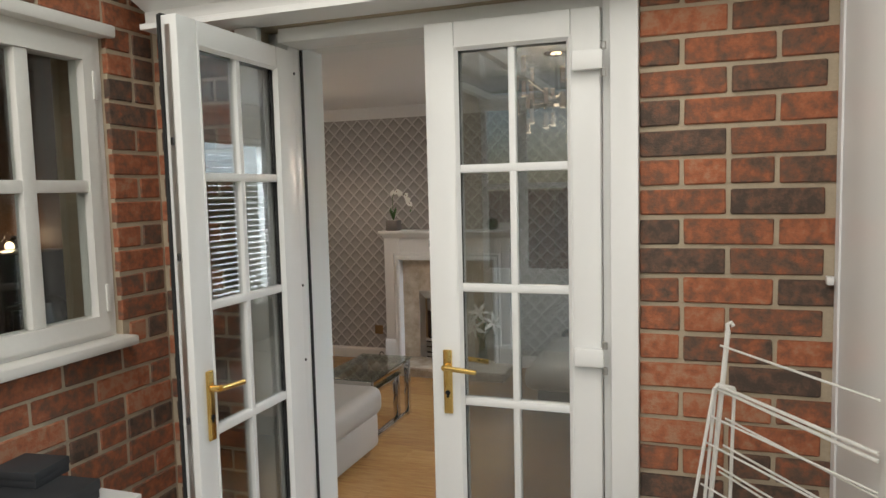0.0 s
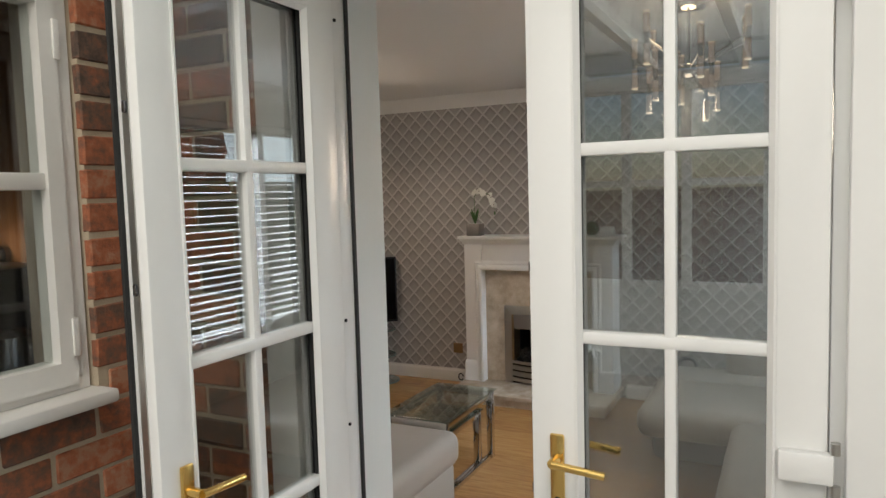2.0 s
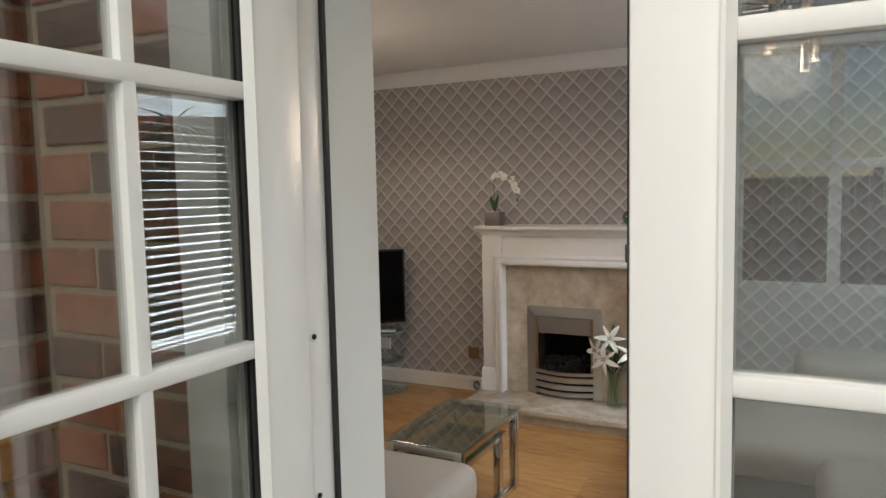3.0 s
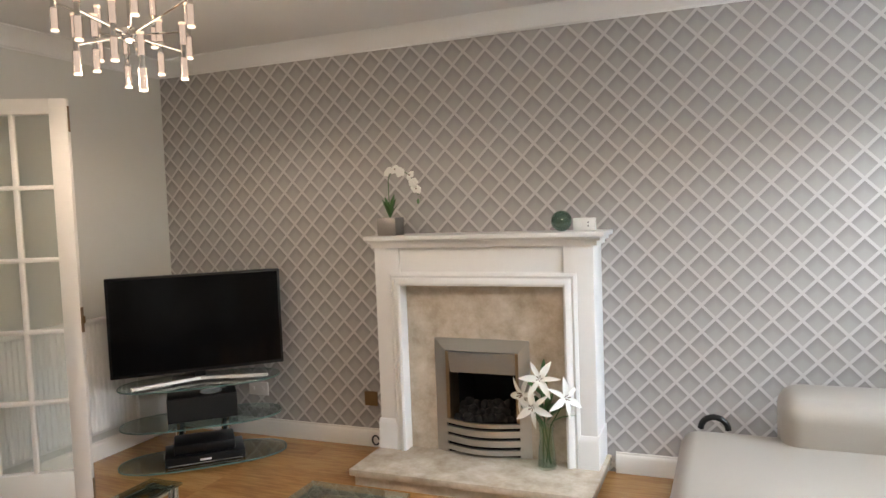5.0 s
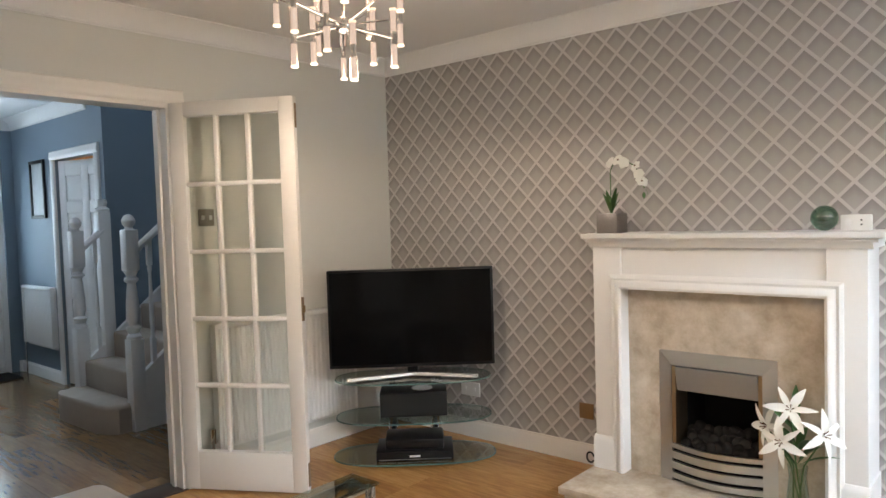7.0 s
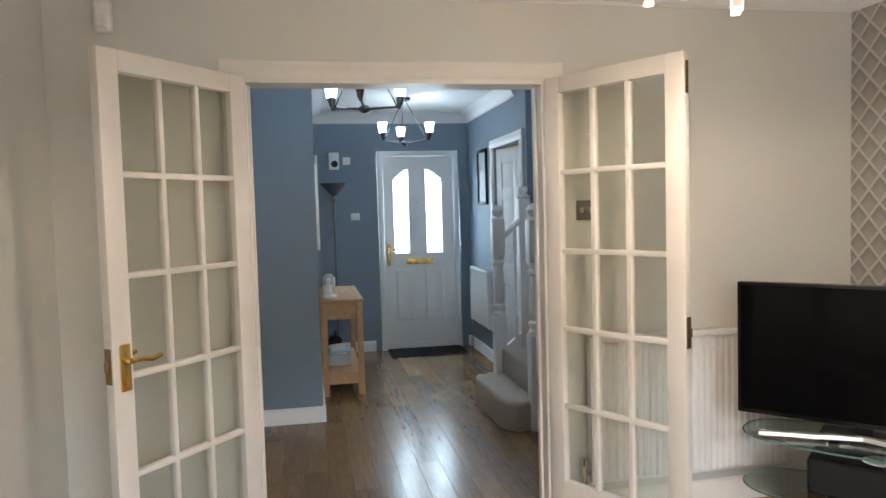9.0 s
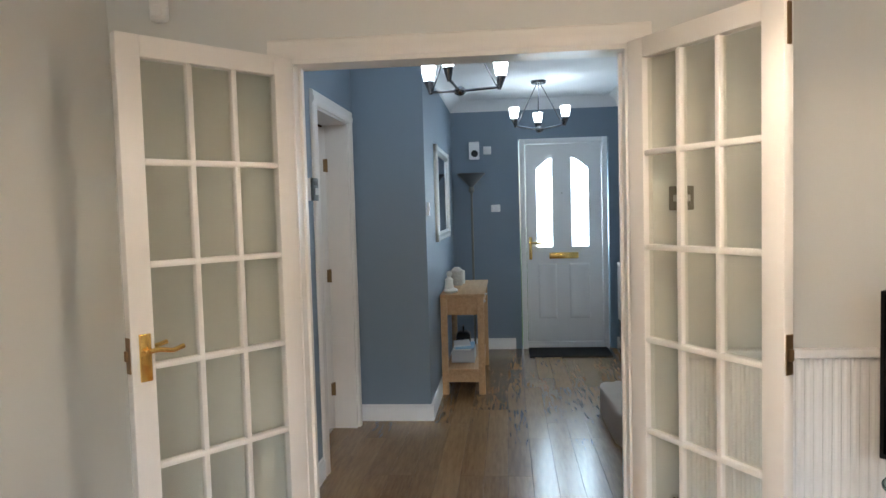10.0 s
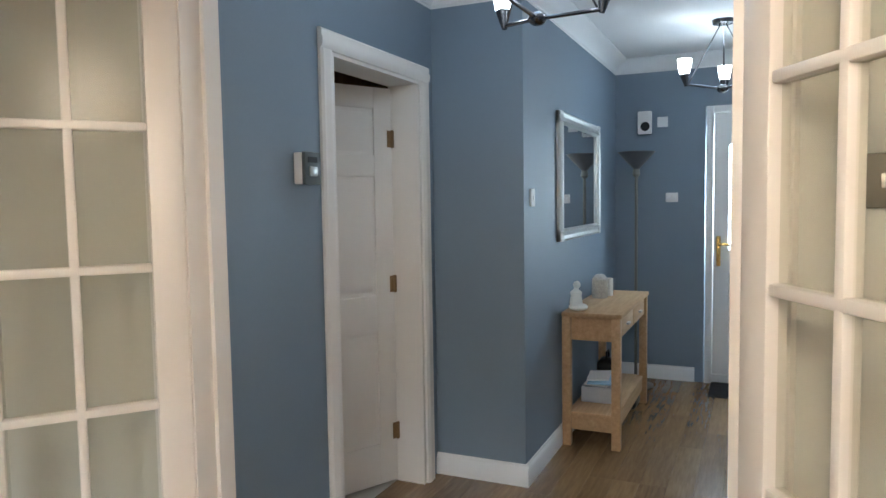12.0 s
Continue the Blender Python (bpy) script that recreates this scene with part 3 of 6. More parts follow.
left_leaf = glazed_leaf("patio_door", 0.645, 0.07, 2.175, (2.10, 1.694, 1.282, 0.872, 0.46), (0.115, 0.091),
                        "white upvc glazed patio door standing open outwards", at(-1.561, 2.093, 0, -90), True)
right_leaf = glazed_leaf("patio_door", 0.583, 0.07, 2.19, (2.107, 1.704, 1.300, 0.903, 0.50), (0.092, 0.104),
                         "white upvc glazed patio door standing closed", pose(-0.365, 1.995, 0) @ Matrix.Diagonal((-1, 1, 1, 1)))
g = B(0.583, 0.592, 0.004, 0.028, 0.07, 0.95)
box(g, 0.583, 0.592, 0.004, 0.028, 1.12, 2.19)
part("edge_seal", g, GASKET, right_leaf, "black rubber edge seal")
for z in (1.088, 2.025):
    g = bmesh.new()
    box(g, -0.01, 0.085, -0.056, -0.030, z - 0.03, z + 0.03, 0.006)
    h = part("flag_hinge", g, UPVC, right_leaf, "white flag hinge")
    g = bmesh.new()
    cyl(g, (-0.012, -0.046, z - 0.052), (-0.012, -0.046, z - 0.030), 0.009)
    part("hinge_pin", g, STEEL, h)
    g = bmesh.new()
    cyl(g, (-0.012, -0.046, z + 0.030), (-0.012, -0.046, z + 0.052), 0.009)
    part("hinge_pin", g, STEEL, h)

door_1 = thing("door_frame_1", "white upvc outer frame of the patio doors", "door frame", kind="structure")
part("frame_post", B(-1.638, -1.556, 2.1, 2.186, 0, 2.25, bev=0.004), UPVC, door_1)
part("frame_post", B(-0.362, -0.252, 1.998, 2.1, 0, 2.25, bev=0.004), UPVC, door_1)
part("frame_step", B(-0.336, -0.25, 1.962, 1.997, 0, 2.25, bev=0.006), UPVC, door_1)
part("frame_head", B(-1.556, -0.362, 2.03, 2.186, 2.197, 2.249, bev=0.004), UPVC, door_1)
part("cover_trim", B(-1.70, -1.605, 1.965, 2.0, 0, 2.25, bev=0.004), UPVC, door_1)
part("frame_sill", B(-1.556, -0.362, 2.03, 2.186, 0.0, 0.06, bev=0.006), UPVC, door_1)
part("reveal_liner", B(-1.638, -1.566, 2.19, 2.378, 0, 2.25), UPVC_GREY, door_1)
part("reveal_liner", B(-0.352, -0.252, 2.102, 2.378, 0, 2.25), UPVC_GREY, door_1)
part("reveal_liner", B(-1.566, -0.352, 2.19, 2.378, 2.215, 2.249), UPVC_GREY, door_1)
g = B(-1.567, -1.549, 2.184, 2.195, 0.06, 2.215)
box(g, -1.556, -0.37, 2.186, 2.193, 2.206, 2.215)
part("gasket", g, GASKET, door_1)
for z in (0.35, 0.97, 1.27, 2.1):
    g = bmesh.new()
    cyl(g, (-1.556, 2.135, z), (-1.5525, 2.135, z), 0.005, None, 10)
    part("screw_head", g, BLACK, door_1)

# eaves beam over the doors
g = bmesh.new()
prism(g, [(0, 0), (0.16, 0), (0.16, 0.02), (0.13, 0.03), (0.13, 0.07), (0.2, 0.1), (0.2, 0.2), (0, 0.2)], (-2.02, 1.999, 2.252), X, -Y, 2.48)
struct("trim_eaves_beam", g, UPVC, "white upvc eaves beam over the patio doors", "beam")
g = bmesh.new()
for i in range(5):
    x = -2.02 + 0.64 * i
    box(g, x - 0.03, x + 0.03, -2.6, 1.99, 2.52, 2.58)
box(g, -2.14, 0.75, -2.62, -2.55, 2.45, 2.56)
struct("beam_roof_bars", g, UPVC, "white upvc conservatory roof bars", "roof bars")
p = struct("window_roof", B(-2.3, 0.9, -2.62, 1.99, 2.585, 2.595), PANE, "clear glazed conservatory roof", "glass roof", smooth=False)
p.visible_shadow = False
# white pier beside the brick, then glazing on a low wall
struct("wall_conservatory_pier", B(0.303, 0.47, 1.2, 1.998, 0, 2.75, bev=0.004), UPVC, "smooth white pier beside the brick wall", "pier")
part_trim = struct("trim_pier_edge", B(0.296, 0.3025, 1.94, 1.993, 0, 2.7), SATIN_WHITE, "white edge strip on the pier", "trim")
g = B(0.31, 0.47, -2.6, 1.2, 0, 0.6)
box(g, -2.14, 0.47, -2.7, -2.6, 0, 0.77)
struct("wall_dwarf", g, UPVC_GREY, "white low wall under the conservatory windows", "low wall")
for name, horizontal in (("window_2", False), ("window_3", True)):
    w = thing(name, "white upvc conservatory window bays", "window", kind="structure")
    posts = (-2.1, -1.69, -1.2, -0.58, 0.31) if horizontal else (-2.6, -1.65, -0.7, 0.25, 1.2)
    a0, a1, low = posts[0], posts[-1], 0.80 if horizontal else 0.62
    for a in posts:
        c = (0.35, 0.42, a - 0.04, a + 0.04) if not horizontal else (a - 0.04, a + 0.04, -2.68, -2.62)
        part("window_frame", B(*c, low - 0.02, 2.5, bev=0.005), UPVC, w)
    for z in (low, 1.66, 2.45):
        c = (0.355, 0.415, a0, a1) if not horizontal else (a0, a1, -2.675, -2.625)
        part("window_rail", B(*c, z - 0.03, z + 0.03, bev=0.005), UPVC, w)
    c = (0.38, 0.386, a0, a1) if not horizontal else (a0, a1, -2.65, -2.644)
    p = part("pane", B(*c, low, 2.45), CLEAR, w, smooth=False)
    p.visible_shadow = False
FENCE_WOOD = ramp_mat("red_brown_fence", ((0.3, (0.16, 0.065, 0.04)), (0.7, (0.26, 0.12, 0.075))), "random", 0.85, 5, 60, 0.2, (8, 8, 1))
fence = thing("garden_fence", "red-brown boarded garden fence behind the conservatory", "fence", at(-1.0, -7.0, -0.06))
_board = B(-0.07, 0.07, -0.01, 0.01, 0, 1.66, bev=0.003, seg=1)
first = part("board", _board, FENCE_WOOD, fence)
first.location = (-5.0, 0, 0)
for i in range(1, 68):
    b = new("board", first.data)
    b.parent = fence
    b.location = (-5.0 + 0.15 * i, 0.012 * (i % 2), 0)
for i in range(6):
    part("post", B(-5.04 + 2.0 * i, -4.94 + 2.0 * i, 0.025, 0.11, 0, 1.75, bev=0.005), FENCE_WOOD, fence)

# kitchen window
kw = thing("window_1", "white painted timber kitchen window with glazing bars", "window", kind="structure")
Y0, Y1, Z0, Z1 = 0.73, 1.75, 1.125, 2.215
xf = -2.15
part("window_frame", wall_boxes('y', Y0, Y1, xf - 0.06, xf + 0.018, Z0, Z1, ((Y0 + 0.05, Y1 - 0.05, Z0 + 0.03, Z1 - 0.045),)), WINDOW_PAINT, kw)
part("head_board", B(xf - 0.05, xf + 0.075, Y0 - 0.02, Y1 + 0.03, Z1, Z1 + 0.045, bev=0.008), WINDOW_PAINT, kw)
part("window_sill", B(xf - 0.09, -2.045, Y0 - 0.08, 1.775, 1.086, 1.124, bev=0.01), WINDOW_PAINT, kw, "white painted sill with worn edge")
cas = part("casement", wall_boxes('y', Y0 + 0.05, Y1 - 0.04, xf - 0.04, xf + 0.03, Z0 + 0.02, Z1 - 0.03, ((Y0 + 0.1, 1.664, 1.207, 2.125),)), WINDOW_PAINT, kw)
part("glazing_bar", B(xf - 0.02, xf + 0.024, 1.398, 1.45, 1.207, 2.125, bev=0.005), WINDOW_PAINT, cas)
part("glazing_bar", B(xf - 0.02, xf + 0.022, Y0 + 0.1, 1.664, 1.657, 1.70, bev=0.005), WINDOW_PAINT, cas)
for y0, y1 in ((Y0 + 0.1, 1.41), (1.44, 1.664)):
    for z0, z1 in ((1.207, 1.67), (1.69, 2.125)):
        p = part("pane", B(xf - 0.006, xf - 0.002, y0, y1, z0, z1), CLEAR, cas, smooth=False)
for z in (1.27, 2.04):
    part("hinge", B(xf + 0.028, xf + 0.036, 1.70, 1.72, z - 0.05, z + 0.05, bev=0.003), WINDOW_PAINT, cas)
# kitchen seen through it
# oven shape is added: its black stands in for the dark kitchen
ov = thing("dark_oven_block", "black oven block added to darken the kitchen behind the window", "oven", at(-3.42, 0.95, 0, -90))
part("body", B(-0.45, 0.3, -0.12, 0.03, 0.0, 1.5, bev=0.005), BLACK, ov)
part("oven_door", B(-0.42, 0.27, -0.135, -0.121, 0.8, 1.4, bev=0.003), SCREEN, ov)
part("handle", B(-0.38, 0.23, -0.165, -0.15, 1.36, 1.38, bev=0.004), STEEL, ov)
kc = thing("kitchen_cabinet", "tall brown wooden kitchen cabinet", "cabinet", at(-3.5, 0.95, 0, -90))
part("body", B(-1.0, 0.9, -0.02, 0.14, 0, 2.2), DARK_WOOD, kc)
for i in range(3):
    d = part("cabinet_door", B(-0.88 + 0.6 * i, -0.3 + 0.6 * i, -0.042, -0.022, 1.35, 2.15, bev=0.006), DARK_WOOD, kc)
    part("handle", B(-0.36 + 0.6 * i, -0.348 + 0.6 * i, -0.06, -0.042, 1.4, 1.55, bev=0.003), STEEL, d)
wt = thing("worktop", "black stone kitchen worktop under the window", "worktop", at(-2.7, 0.8))
part("slab", B(-0.31, 0.31, -1.9, 1.25, 0.88, 0.92, bev=0.005), BLACK, wt)
part("base_unit", B(-0.29, 0.29, -1.9, 1.25, 0.0, 0.88), DARK_WOOD, wt)
kt = thing("kettle", "dark steel kettle on the kitchen worktop", "kettle", at(-2.5, 1.78, 0.92, 200) @ Matrix.Diagonal((1.1, 1.1, 1.5, 1)))
part("body", lathe(bmesh.new(), [(0.085, 0), (0.088, 0.03), (0.075, 0.16), (0.055, 0.21), (0.03, 0.225)]), DARK_CHROME, kt)
g = bmesh.new()
tube(g, [(0.07, 0, 0.2), (0.14, 0, 0.19), (0.145, 0, 0.08), (0.09, 0, 0.05)], 0.011)
part("handle", g, BLACK, kt)
g = bmesh.new()
cyl(g, (-0.06, 0, 0.15), (-0.12, 0, 0.2), 0.025, 0.012)
part("spout", g, DARK_CHROME, kt)

cm = thing("coffee_machine", "tall black coffee machine on the kitchen worktop", "coffee machine", at(-2.82, 1.93, 0.92))
part("body", B(-0.15, 0.15, -0.14, 0.13, 0, 0.5, bev=0.015), BLACK, cm)
part("drip_tray", B(-0.11, 0.11, -0.2, -0.141, 0.0, 0.05, bev=0.006), DARK_CHROME, cm)
part("spout", B(-0.04, 0.04, -0.2, -0.141, 0.3, 0.36, bev=0.006), DARK_CHROME, cm)
kl = thing("wall_light", "small warm lit spotlight on the kitchen wall", "wall light", at(-3.02, 2.095, 1.44))
g = bmesh.new()
cyl(g, (0, 0, 0), (0, -0.02, 0), 0.035)
part("base", g, DARK_CHROME, kl)
g = bmesh.new()
cyl(g, (0, -0.02, 0), (0.03, -0.07, -0.01), 0.018, 0.024)
part("shade", g, DARK_CHROME, kl)
g = bmesh.new()
cyl(g, (0.0305, -0.071, -0.01), (0.032, -0.074, -0.0105), 0.021)
part("bulb", g, LAMP_WARM, kl, "warm lit bulb")
lamp("kitchen_wall_light_glow", 'POINT', at(-2.97, 1.99, 1.47), 1.2, (1.0, 0.72, 0.45), 0.03)

# white table with dark boxes under the window
wtab = thing("side_table", "white laminate side table against the brick wall", "table", at(-1.85, 0.95))
part("tabletop", B(-0.24, 0.152, -0.5, 0.426, 0.69, 0.72, bev=0.004), WHITE_PLASTIC, wtab)
for sx in (-0.21, 0.12):
    for sy in (-0.46, 0.39):
        part("leg", B(sx - 0.02, sx + 0.02, sy - 0.02, sy + 0.02, 0, 0.69, bev=0.003), WHITE_PLASTIC, wtab)
gb = thing("gift_box", "flat charcoal card box lying on the white table", "box", at(-1.945, 1.14, 0.72, 6), "charcoal boxes")
part("base", B(-0.16, 0.16, -0.16, 0.16, 0, 0.03, bev=0.004), GREY_BOX, gb)
part("lid", B(-0.163, 0.163, -0.163, 0.163, 0.026, 0.06, bev=0.004), GREY_BOX, gb)
gb = thing("gift_box", "small charcoal card box on top of the larger one", "box", at(-2.01, 1.255, 0.78, 8), "charcoal boxes")
part("base", B(-0.08, 0.08, -0.07, 0.07, 0, 0.03, bev=0.003), GREY_BOX, gb)
part("lid", B(-0.082, 0.082, -0.072, 0.072, 0.024, 0.05, bev=0.003), GREY_BOX, gb)
bt = thing("cleaning_bottle", "white plastic bottle with a red cap on the floor", "bottle", at(-1.99, 1.9))
part("body", lathe(bmesh.new(), [(0.035, 0), (0.04, 0.01), (0.04, 0.17), (0.015, 0.21), (0.015, 0.23)]), WHITE_PLASTIC, bt)
part("cap", lathe(bmesh.new(), [(0.018, 0.23), (0.018, 0.265), (0.014, 0.27)]), mat("red_plastic", (0.55, 0.02, 0.02), 0.4), bt, "red cap")

# clothes airer of white coated wire
ai = thing("clothes_airer", "folding white wire clothes airer standing open", "clothes airer", at(0.105, 1.87) @ Matrix.Diagonal((1, 1, 1.065, 1)))
WIRE = mat("white_coated_wire", (0.8, 0.79, 0.75), 0.4)
g = bmesh.new()
tube(g, [(-0.205, -0.02, 0.0), (-0.10, -0.02, 1.14)], 0.0075, 10)
tube(g, [(-0.10, -0.02, 1.14), (-0.102, -0.02, 1.156), (-0.092, -0.02, 1.162), (-0.086, -0.02, 1.152)], 0.006, 10)
part("main_leg", g, WIRE, ai, "white leg with a hooked top")
for xa, xb, ya in ((-0.137, -0.30, -0.05), (-0.132, -0.22, -0.03), (-0.082, -0.112, -0.03)):
    g = bmesh.new()
    tube(g, [(xa, ya, 0.985), (xb, ya - 0.03, 0.0)], 0.005, 10)
    part("inner_leg", g, WIRE, ai)
g = bmesh.new()
tube(g, [(-0.137, -0.05, 0.985), (-0.125, -0.04, 0.995), (-0.082, -0.03, 0.985)], 0.005, 10)
part("inner_bend", g, WIRE, ai)
for i, (xa, za) in enumerate(((-0.12, 1.10), (-0.13, 0.992), (-0.125, 0.98), (-0.15, 0.905), (-0.105, 0.90), (-0.16, 0.83), (-0.11, 0.825), (-0.125, 0.765), (-0.12, 0.75), (-0.17, 0.71), (-0.12, 0.655), (-0.13, 0.58))):
    g = bmesh.new()
    tube(g, [(xa, -0.03, za), (0.188, -0.44, za - 0.015 - 0.004 * (i % 3))], 0.0046 if i in (1, 2) else 0.003, 8)
    part("wire_rail", g, WIRE, ai)
g = bmesh.new()
box(g, 0.272, 0.292, 1.96, 1.993, 1.335, 1.36, 0.004)
tagged(part("wall_clip", g, WHITE_PLASTIC), "small white plastic clip fixed on the brick wall", "clip")

# ---- lounge ----


def french_leaf(m, label, hinge_left):
    """White fifteen-pane glazed door, hinge edge at x=0, lounge face towards y=-0.02."""
    t = thing("french_door", label, "glazed door", m, "pair of glazed doors")
    w, h, s = 0.67, 1.985, 0.079
    zt, zb = 1.913, 0.198
    g = bmesh.new()
    box(g, 0, s, -0.02, 0.02, 0, h, 0.003)
    box(g, w - s, w, -0.02, 0.02, 0, h, 0.003)
    box(g, s, w - s, -0.02, 0.02, zt, h, 0.003)
    box(g, s, w - s, -0.02, 0.02, 0, zb, 0.003)
    part("door_frame", g, GLOSS_WHITE, t)
    cw, rh = (w - 2 * s) / 3, (zt - zb) / 5
    for i in (1, 2):
        part("vertical_bar", B(s + cw * i - 0.011, s + cw * i + 0.011, -0.017, 0.017, zb, zt, bev=0.006), GLOSS_WHITE, t)
    for j in range(1, 5):
        part("cross_bar", B(s, w - s, -0.018, 0.018, zb + rh * j - 0.011, zb + rh * j + 0.011, bev=0.006), GLOSS_WHITE, t)
    for i in range(3):
        for j in range(5):
            p = part("pane", B(s + cw * i + 0.008, s + cw * (i + 1) - 0.008, -0.002, 0.002, zb + rh * j + 0.008, zb + rh * (j + 1) - 0.008), DOOR_GLASS, t, smooth=False)
            p.visible_shadow = False
    for z in (0.22, 1.0, 1.75):
        y0, y1 = (-0.026, 0.012) if hinge_left else (-0.012, 0.024)
        part("hinge", B(-0.004, 0.006, y0, y1, z - 0.05, z + 0.05, bev=0.002), BRONZE, t, "aged brass hinge")
    return t, w


ld, LW = french_leaf(at(-4.468, 3.034, 0.012, -38.6), "white gloss fifteen-pane glazed door folded into the lounge", True)
rd, _ = french_leaf(at(-4.458, 4.342, 0.012, 30.6), "white gloss fifteen-pane glazed door folded beside the radiator", False)
for leaf, sides in ((ld, (-1, 1)),):
    for side in sides:
        xp = LW - 0.045
        plate = part("lock_plate", B(xp - 0.02, xp + 0.02, *sorted((side * 0.02, side * 0.029)), 0.84, 1.0, bev=0.003), BRASS, leaf, "brass lever plate")
        g = bmesh.new()
        cyl(g, (xp, side * 0.028, 0.945), (xp, side * 0.06, 0.945), 0.010)
        tube(g, [(xp, side * 0.06, 0.945), (xp - 0.03, side * 0.066, 0.948), (xp - 0.075, side * 0.066, 0.938), (xp - 0.115, side * 0.064, 0.948)], 0.0085, 10)
        part("lever", g, BRASS, plate)
for leaf, zz in ((ld, 0.93), (rd, 0.93)):
    g = B(LW, LW + 0.004, -0.014, 0.014, zz - 0.06, zz + 0.06)
    box(g, LW + 0.004, LW + 0.014, -0.008, 0.008, zz - 0.018, zz + 0.018, 0.003)
    part("latch", g, BRONZE, leaf, "aged brass latch")
part("bolt", B(LW, LW + 0.004, -0.008, 0.008, 1.83, 1.95), BRONZE, rd)
part("bolt", B(LW, LW + 0.004, -0.008, 0.008, 0.03, 0.15), BRONZE, rd)

# fireplace
FX0, FX1, FY = -2.802, -1.602, 5.9     # outer pilaster faces
fp = thing("fireplace_surround", "white painted fireplace surround with moulded mantel shelf", "fireplace", at((FX0 + FX1) / 2, FY))
cx = (FX0 + FX1) / 2
L, R = FX0 - cx, FX1 - cx
HZ = 0.09
g = bmesh.new()
box(g, L - 0.03, R + 0.062, -0.30, 0, 1.25, 1.273, 0.003)
prism(g, [(0, 0), (0.262, 0), (0.270, 0.006), (0.272, 0.014), (0.285, 0.02), (0, 0.02)], (L - 0.02, 0, 1.230), X, -Y, R - L + 0.06)
prism(g, [(0, 0), (0.242, 0), (0.246, 0.01), (0.258, 0.025), (0, 0.025)], (L - 0.01, 0, 1.205), X, -Y, R - L + 0.03)
part("mantel_shelf", g, SATIN_WHITE, fp)
part("frieze", B(L + 0.14, R - 0.14, -0.214, -0.002, 1.0, 1.205, bev=0.002), SATIN_WHITE, fp)
for s0, s1 in ((L, L + 0.147), (R - 0.147, R)):
    part("pilaster", B(s0, s1, -0.232, -0.002, HZ, 1.205, bev=0.002), SATIN_WHITE, fp)
    g = bmesh.new()
    prism(g, [(0, 0), (0.246, 0), (0.246, 0.135), (0.240, 0.15), (0.233, 0.165), (0, 0.165)], (s0 - 0.007, -0.003, HZ), X, -Y, 0.095 + 0.014 if s0 < 0 else 0.1)
    if s0 > 0:
        for v in g.verts:
            v.co.x += 0.061
    part("plinth", g, SATIN_WHITE, fp)
MOULD = [(0, 0), (0.066, 0), (0.066, 0.012), (0.052, 0.022), (0.040, 0.016), (0.026, 0.03), (0.012, 0.034), (0, 0.028)]
il, ir, it = -2.643 - cx, -1.752 - cx, 1.003
g = bmesh.new()
rings = [[g.verts.new((x + k * o, -0.228 - u, z + j * o)) for o, u in MOULD]
         for x, z, k, j in ((il, HZ, -1, 0), (il, it, -1, 1), (ir, it, 1, 1), (ir, HZ, 1, 0))]
for ra, rb in zip(rings, rings[1:]):
    for i in range(len(MOULD)):
        g.faces.new((ra[i], ra[(i + 1) % len(MOULD)], rb[(i + 1) % len(MOULD)], rb[i]))
g.faces.new(rings[0])
g.faces.new(rings[-1][::-1])
box(g, il - 0.07, il, -0.228, -0.002, HZ, it)
box(g, ir, ir + 0.07, -0.228, -0.002, HZ, it)
box(g, il - 0.07, ir + 0.07, -0.228, -0.002, it, it + 0.07)
part("inner_moulding", g, SATIN_WHITE, fp)
# marble back panel with the fire opening
OX0, OX1, OZ1 = -2.42 - cx, -2.01 - cx, 0.645
g = prism(bmesh.new(), [(il, HZ), (OX0 + 0.01, HZ), (OX0 + 0.01, OZ1), (OX1 - 0.01, OZ1), (OX1 - 0.01, HZ), (ir, HZ), (ir, it), (il, it)], (0, -0.003, 0), -Y, X, 0.172)
part("back_panel", g, MARBLE, fp, "polished beige marble back panel", smooth=False)
he = thing("hearth", "polished beige marble hearth slab on the floor", "hearth", at(cx, FY))
part("slab", B(L - 0.015, R + 0.03, -0.585, -0.003, 0.055, HZ, bev=0.004), MARBLE, he)
part("base_slab", B(L + 0.005, R + 0.01, -0.56, -0.003, 0, 0.055), MARBLE, he)
# gas fire
gf = thing("gas_fire", "inset gas fire with brushed steel frame and coals", "gas fire", at(cx, FY))
tx0, tx1, tz1 = -2.485 - cx, -1.952 - cx, 0.712
g = bmesh.new()
# splayed steel trim
prof = [((tx0, HZ), (OX0, HZ)), ((tx0, tz1), (OX0, OZ1)), ((tx1, tz1), (OX1, OZ1)), ((tx1, HZ), (OX1, HZ))]
vo = [g.verts.new((x, -0.178, z)) for (x, z), _ in prof]
vi = [g.verts.new((x, -0.195, z)) for _, (x, z) in prof]
vb = [g.verts.new((x, -0.12, z)) for _, (x, z) in prof]
for i in range(3):
    g.faces.new((vo[i], vo[i + 1], vi[i + 1], vi[i]))
    g.faces.new((vi[i], vi[i + 1], vb[i + 1], vb[i]))
part("steel_frame", g, STEEL, gf, "splayed brushed steel frame", smooth=False)
TINTED = mat("brass_tinted_steel", (0.42, 0.32, 0.21), 0.35, 1.0)
for x in (OX0, OX1 - 0.018):
    part("brass_edge", B(x, x + 0.018, -0.19, -0.05, HZ + 0.16, OZ1 - 0.004), TINTED, gf)
part("firebox", wall_boxes('x', OX0 - 0.04, OX1 + 0.04, -0.1, 0.3, HZ, OZ1 + 0.04, ((OX0 + 0.012, OX1 - 0.012, HZ + 0.05, OZ1 - 0.01),)), SOOT, gf)
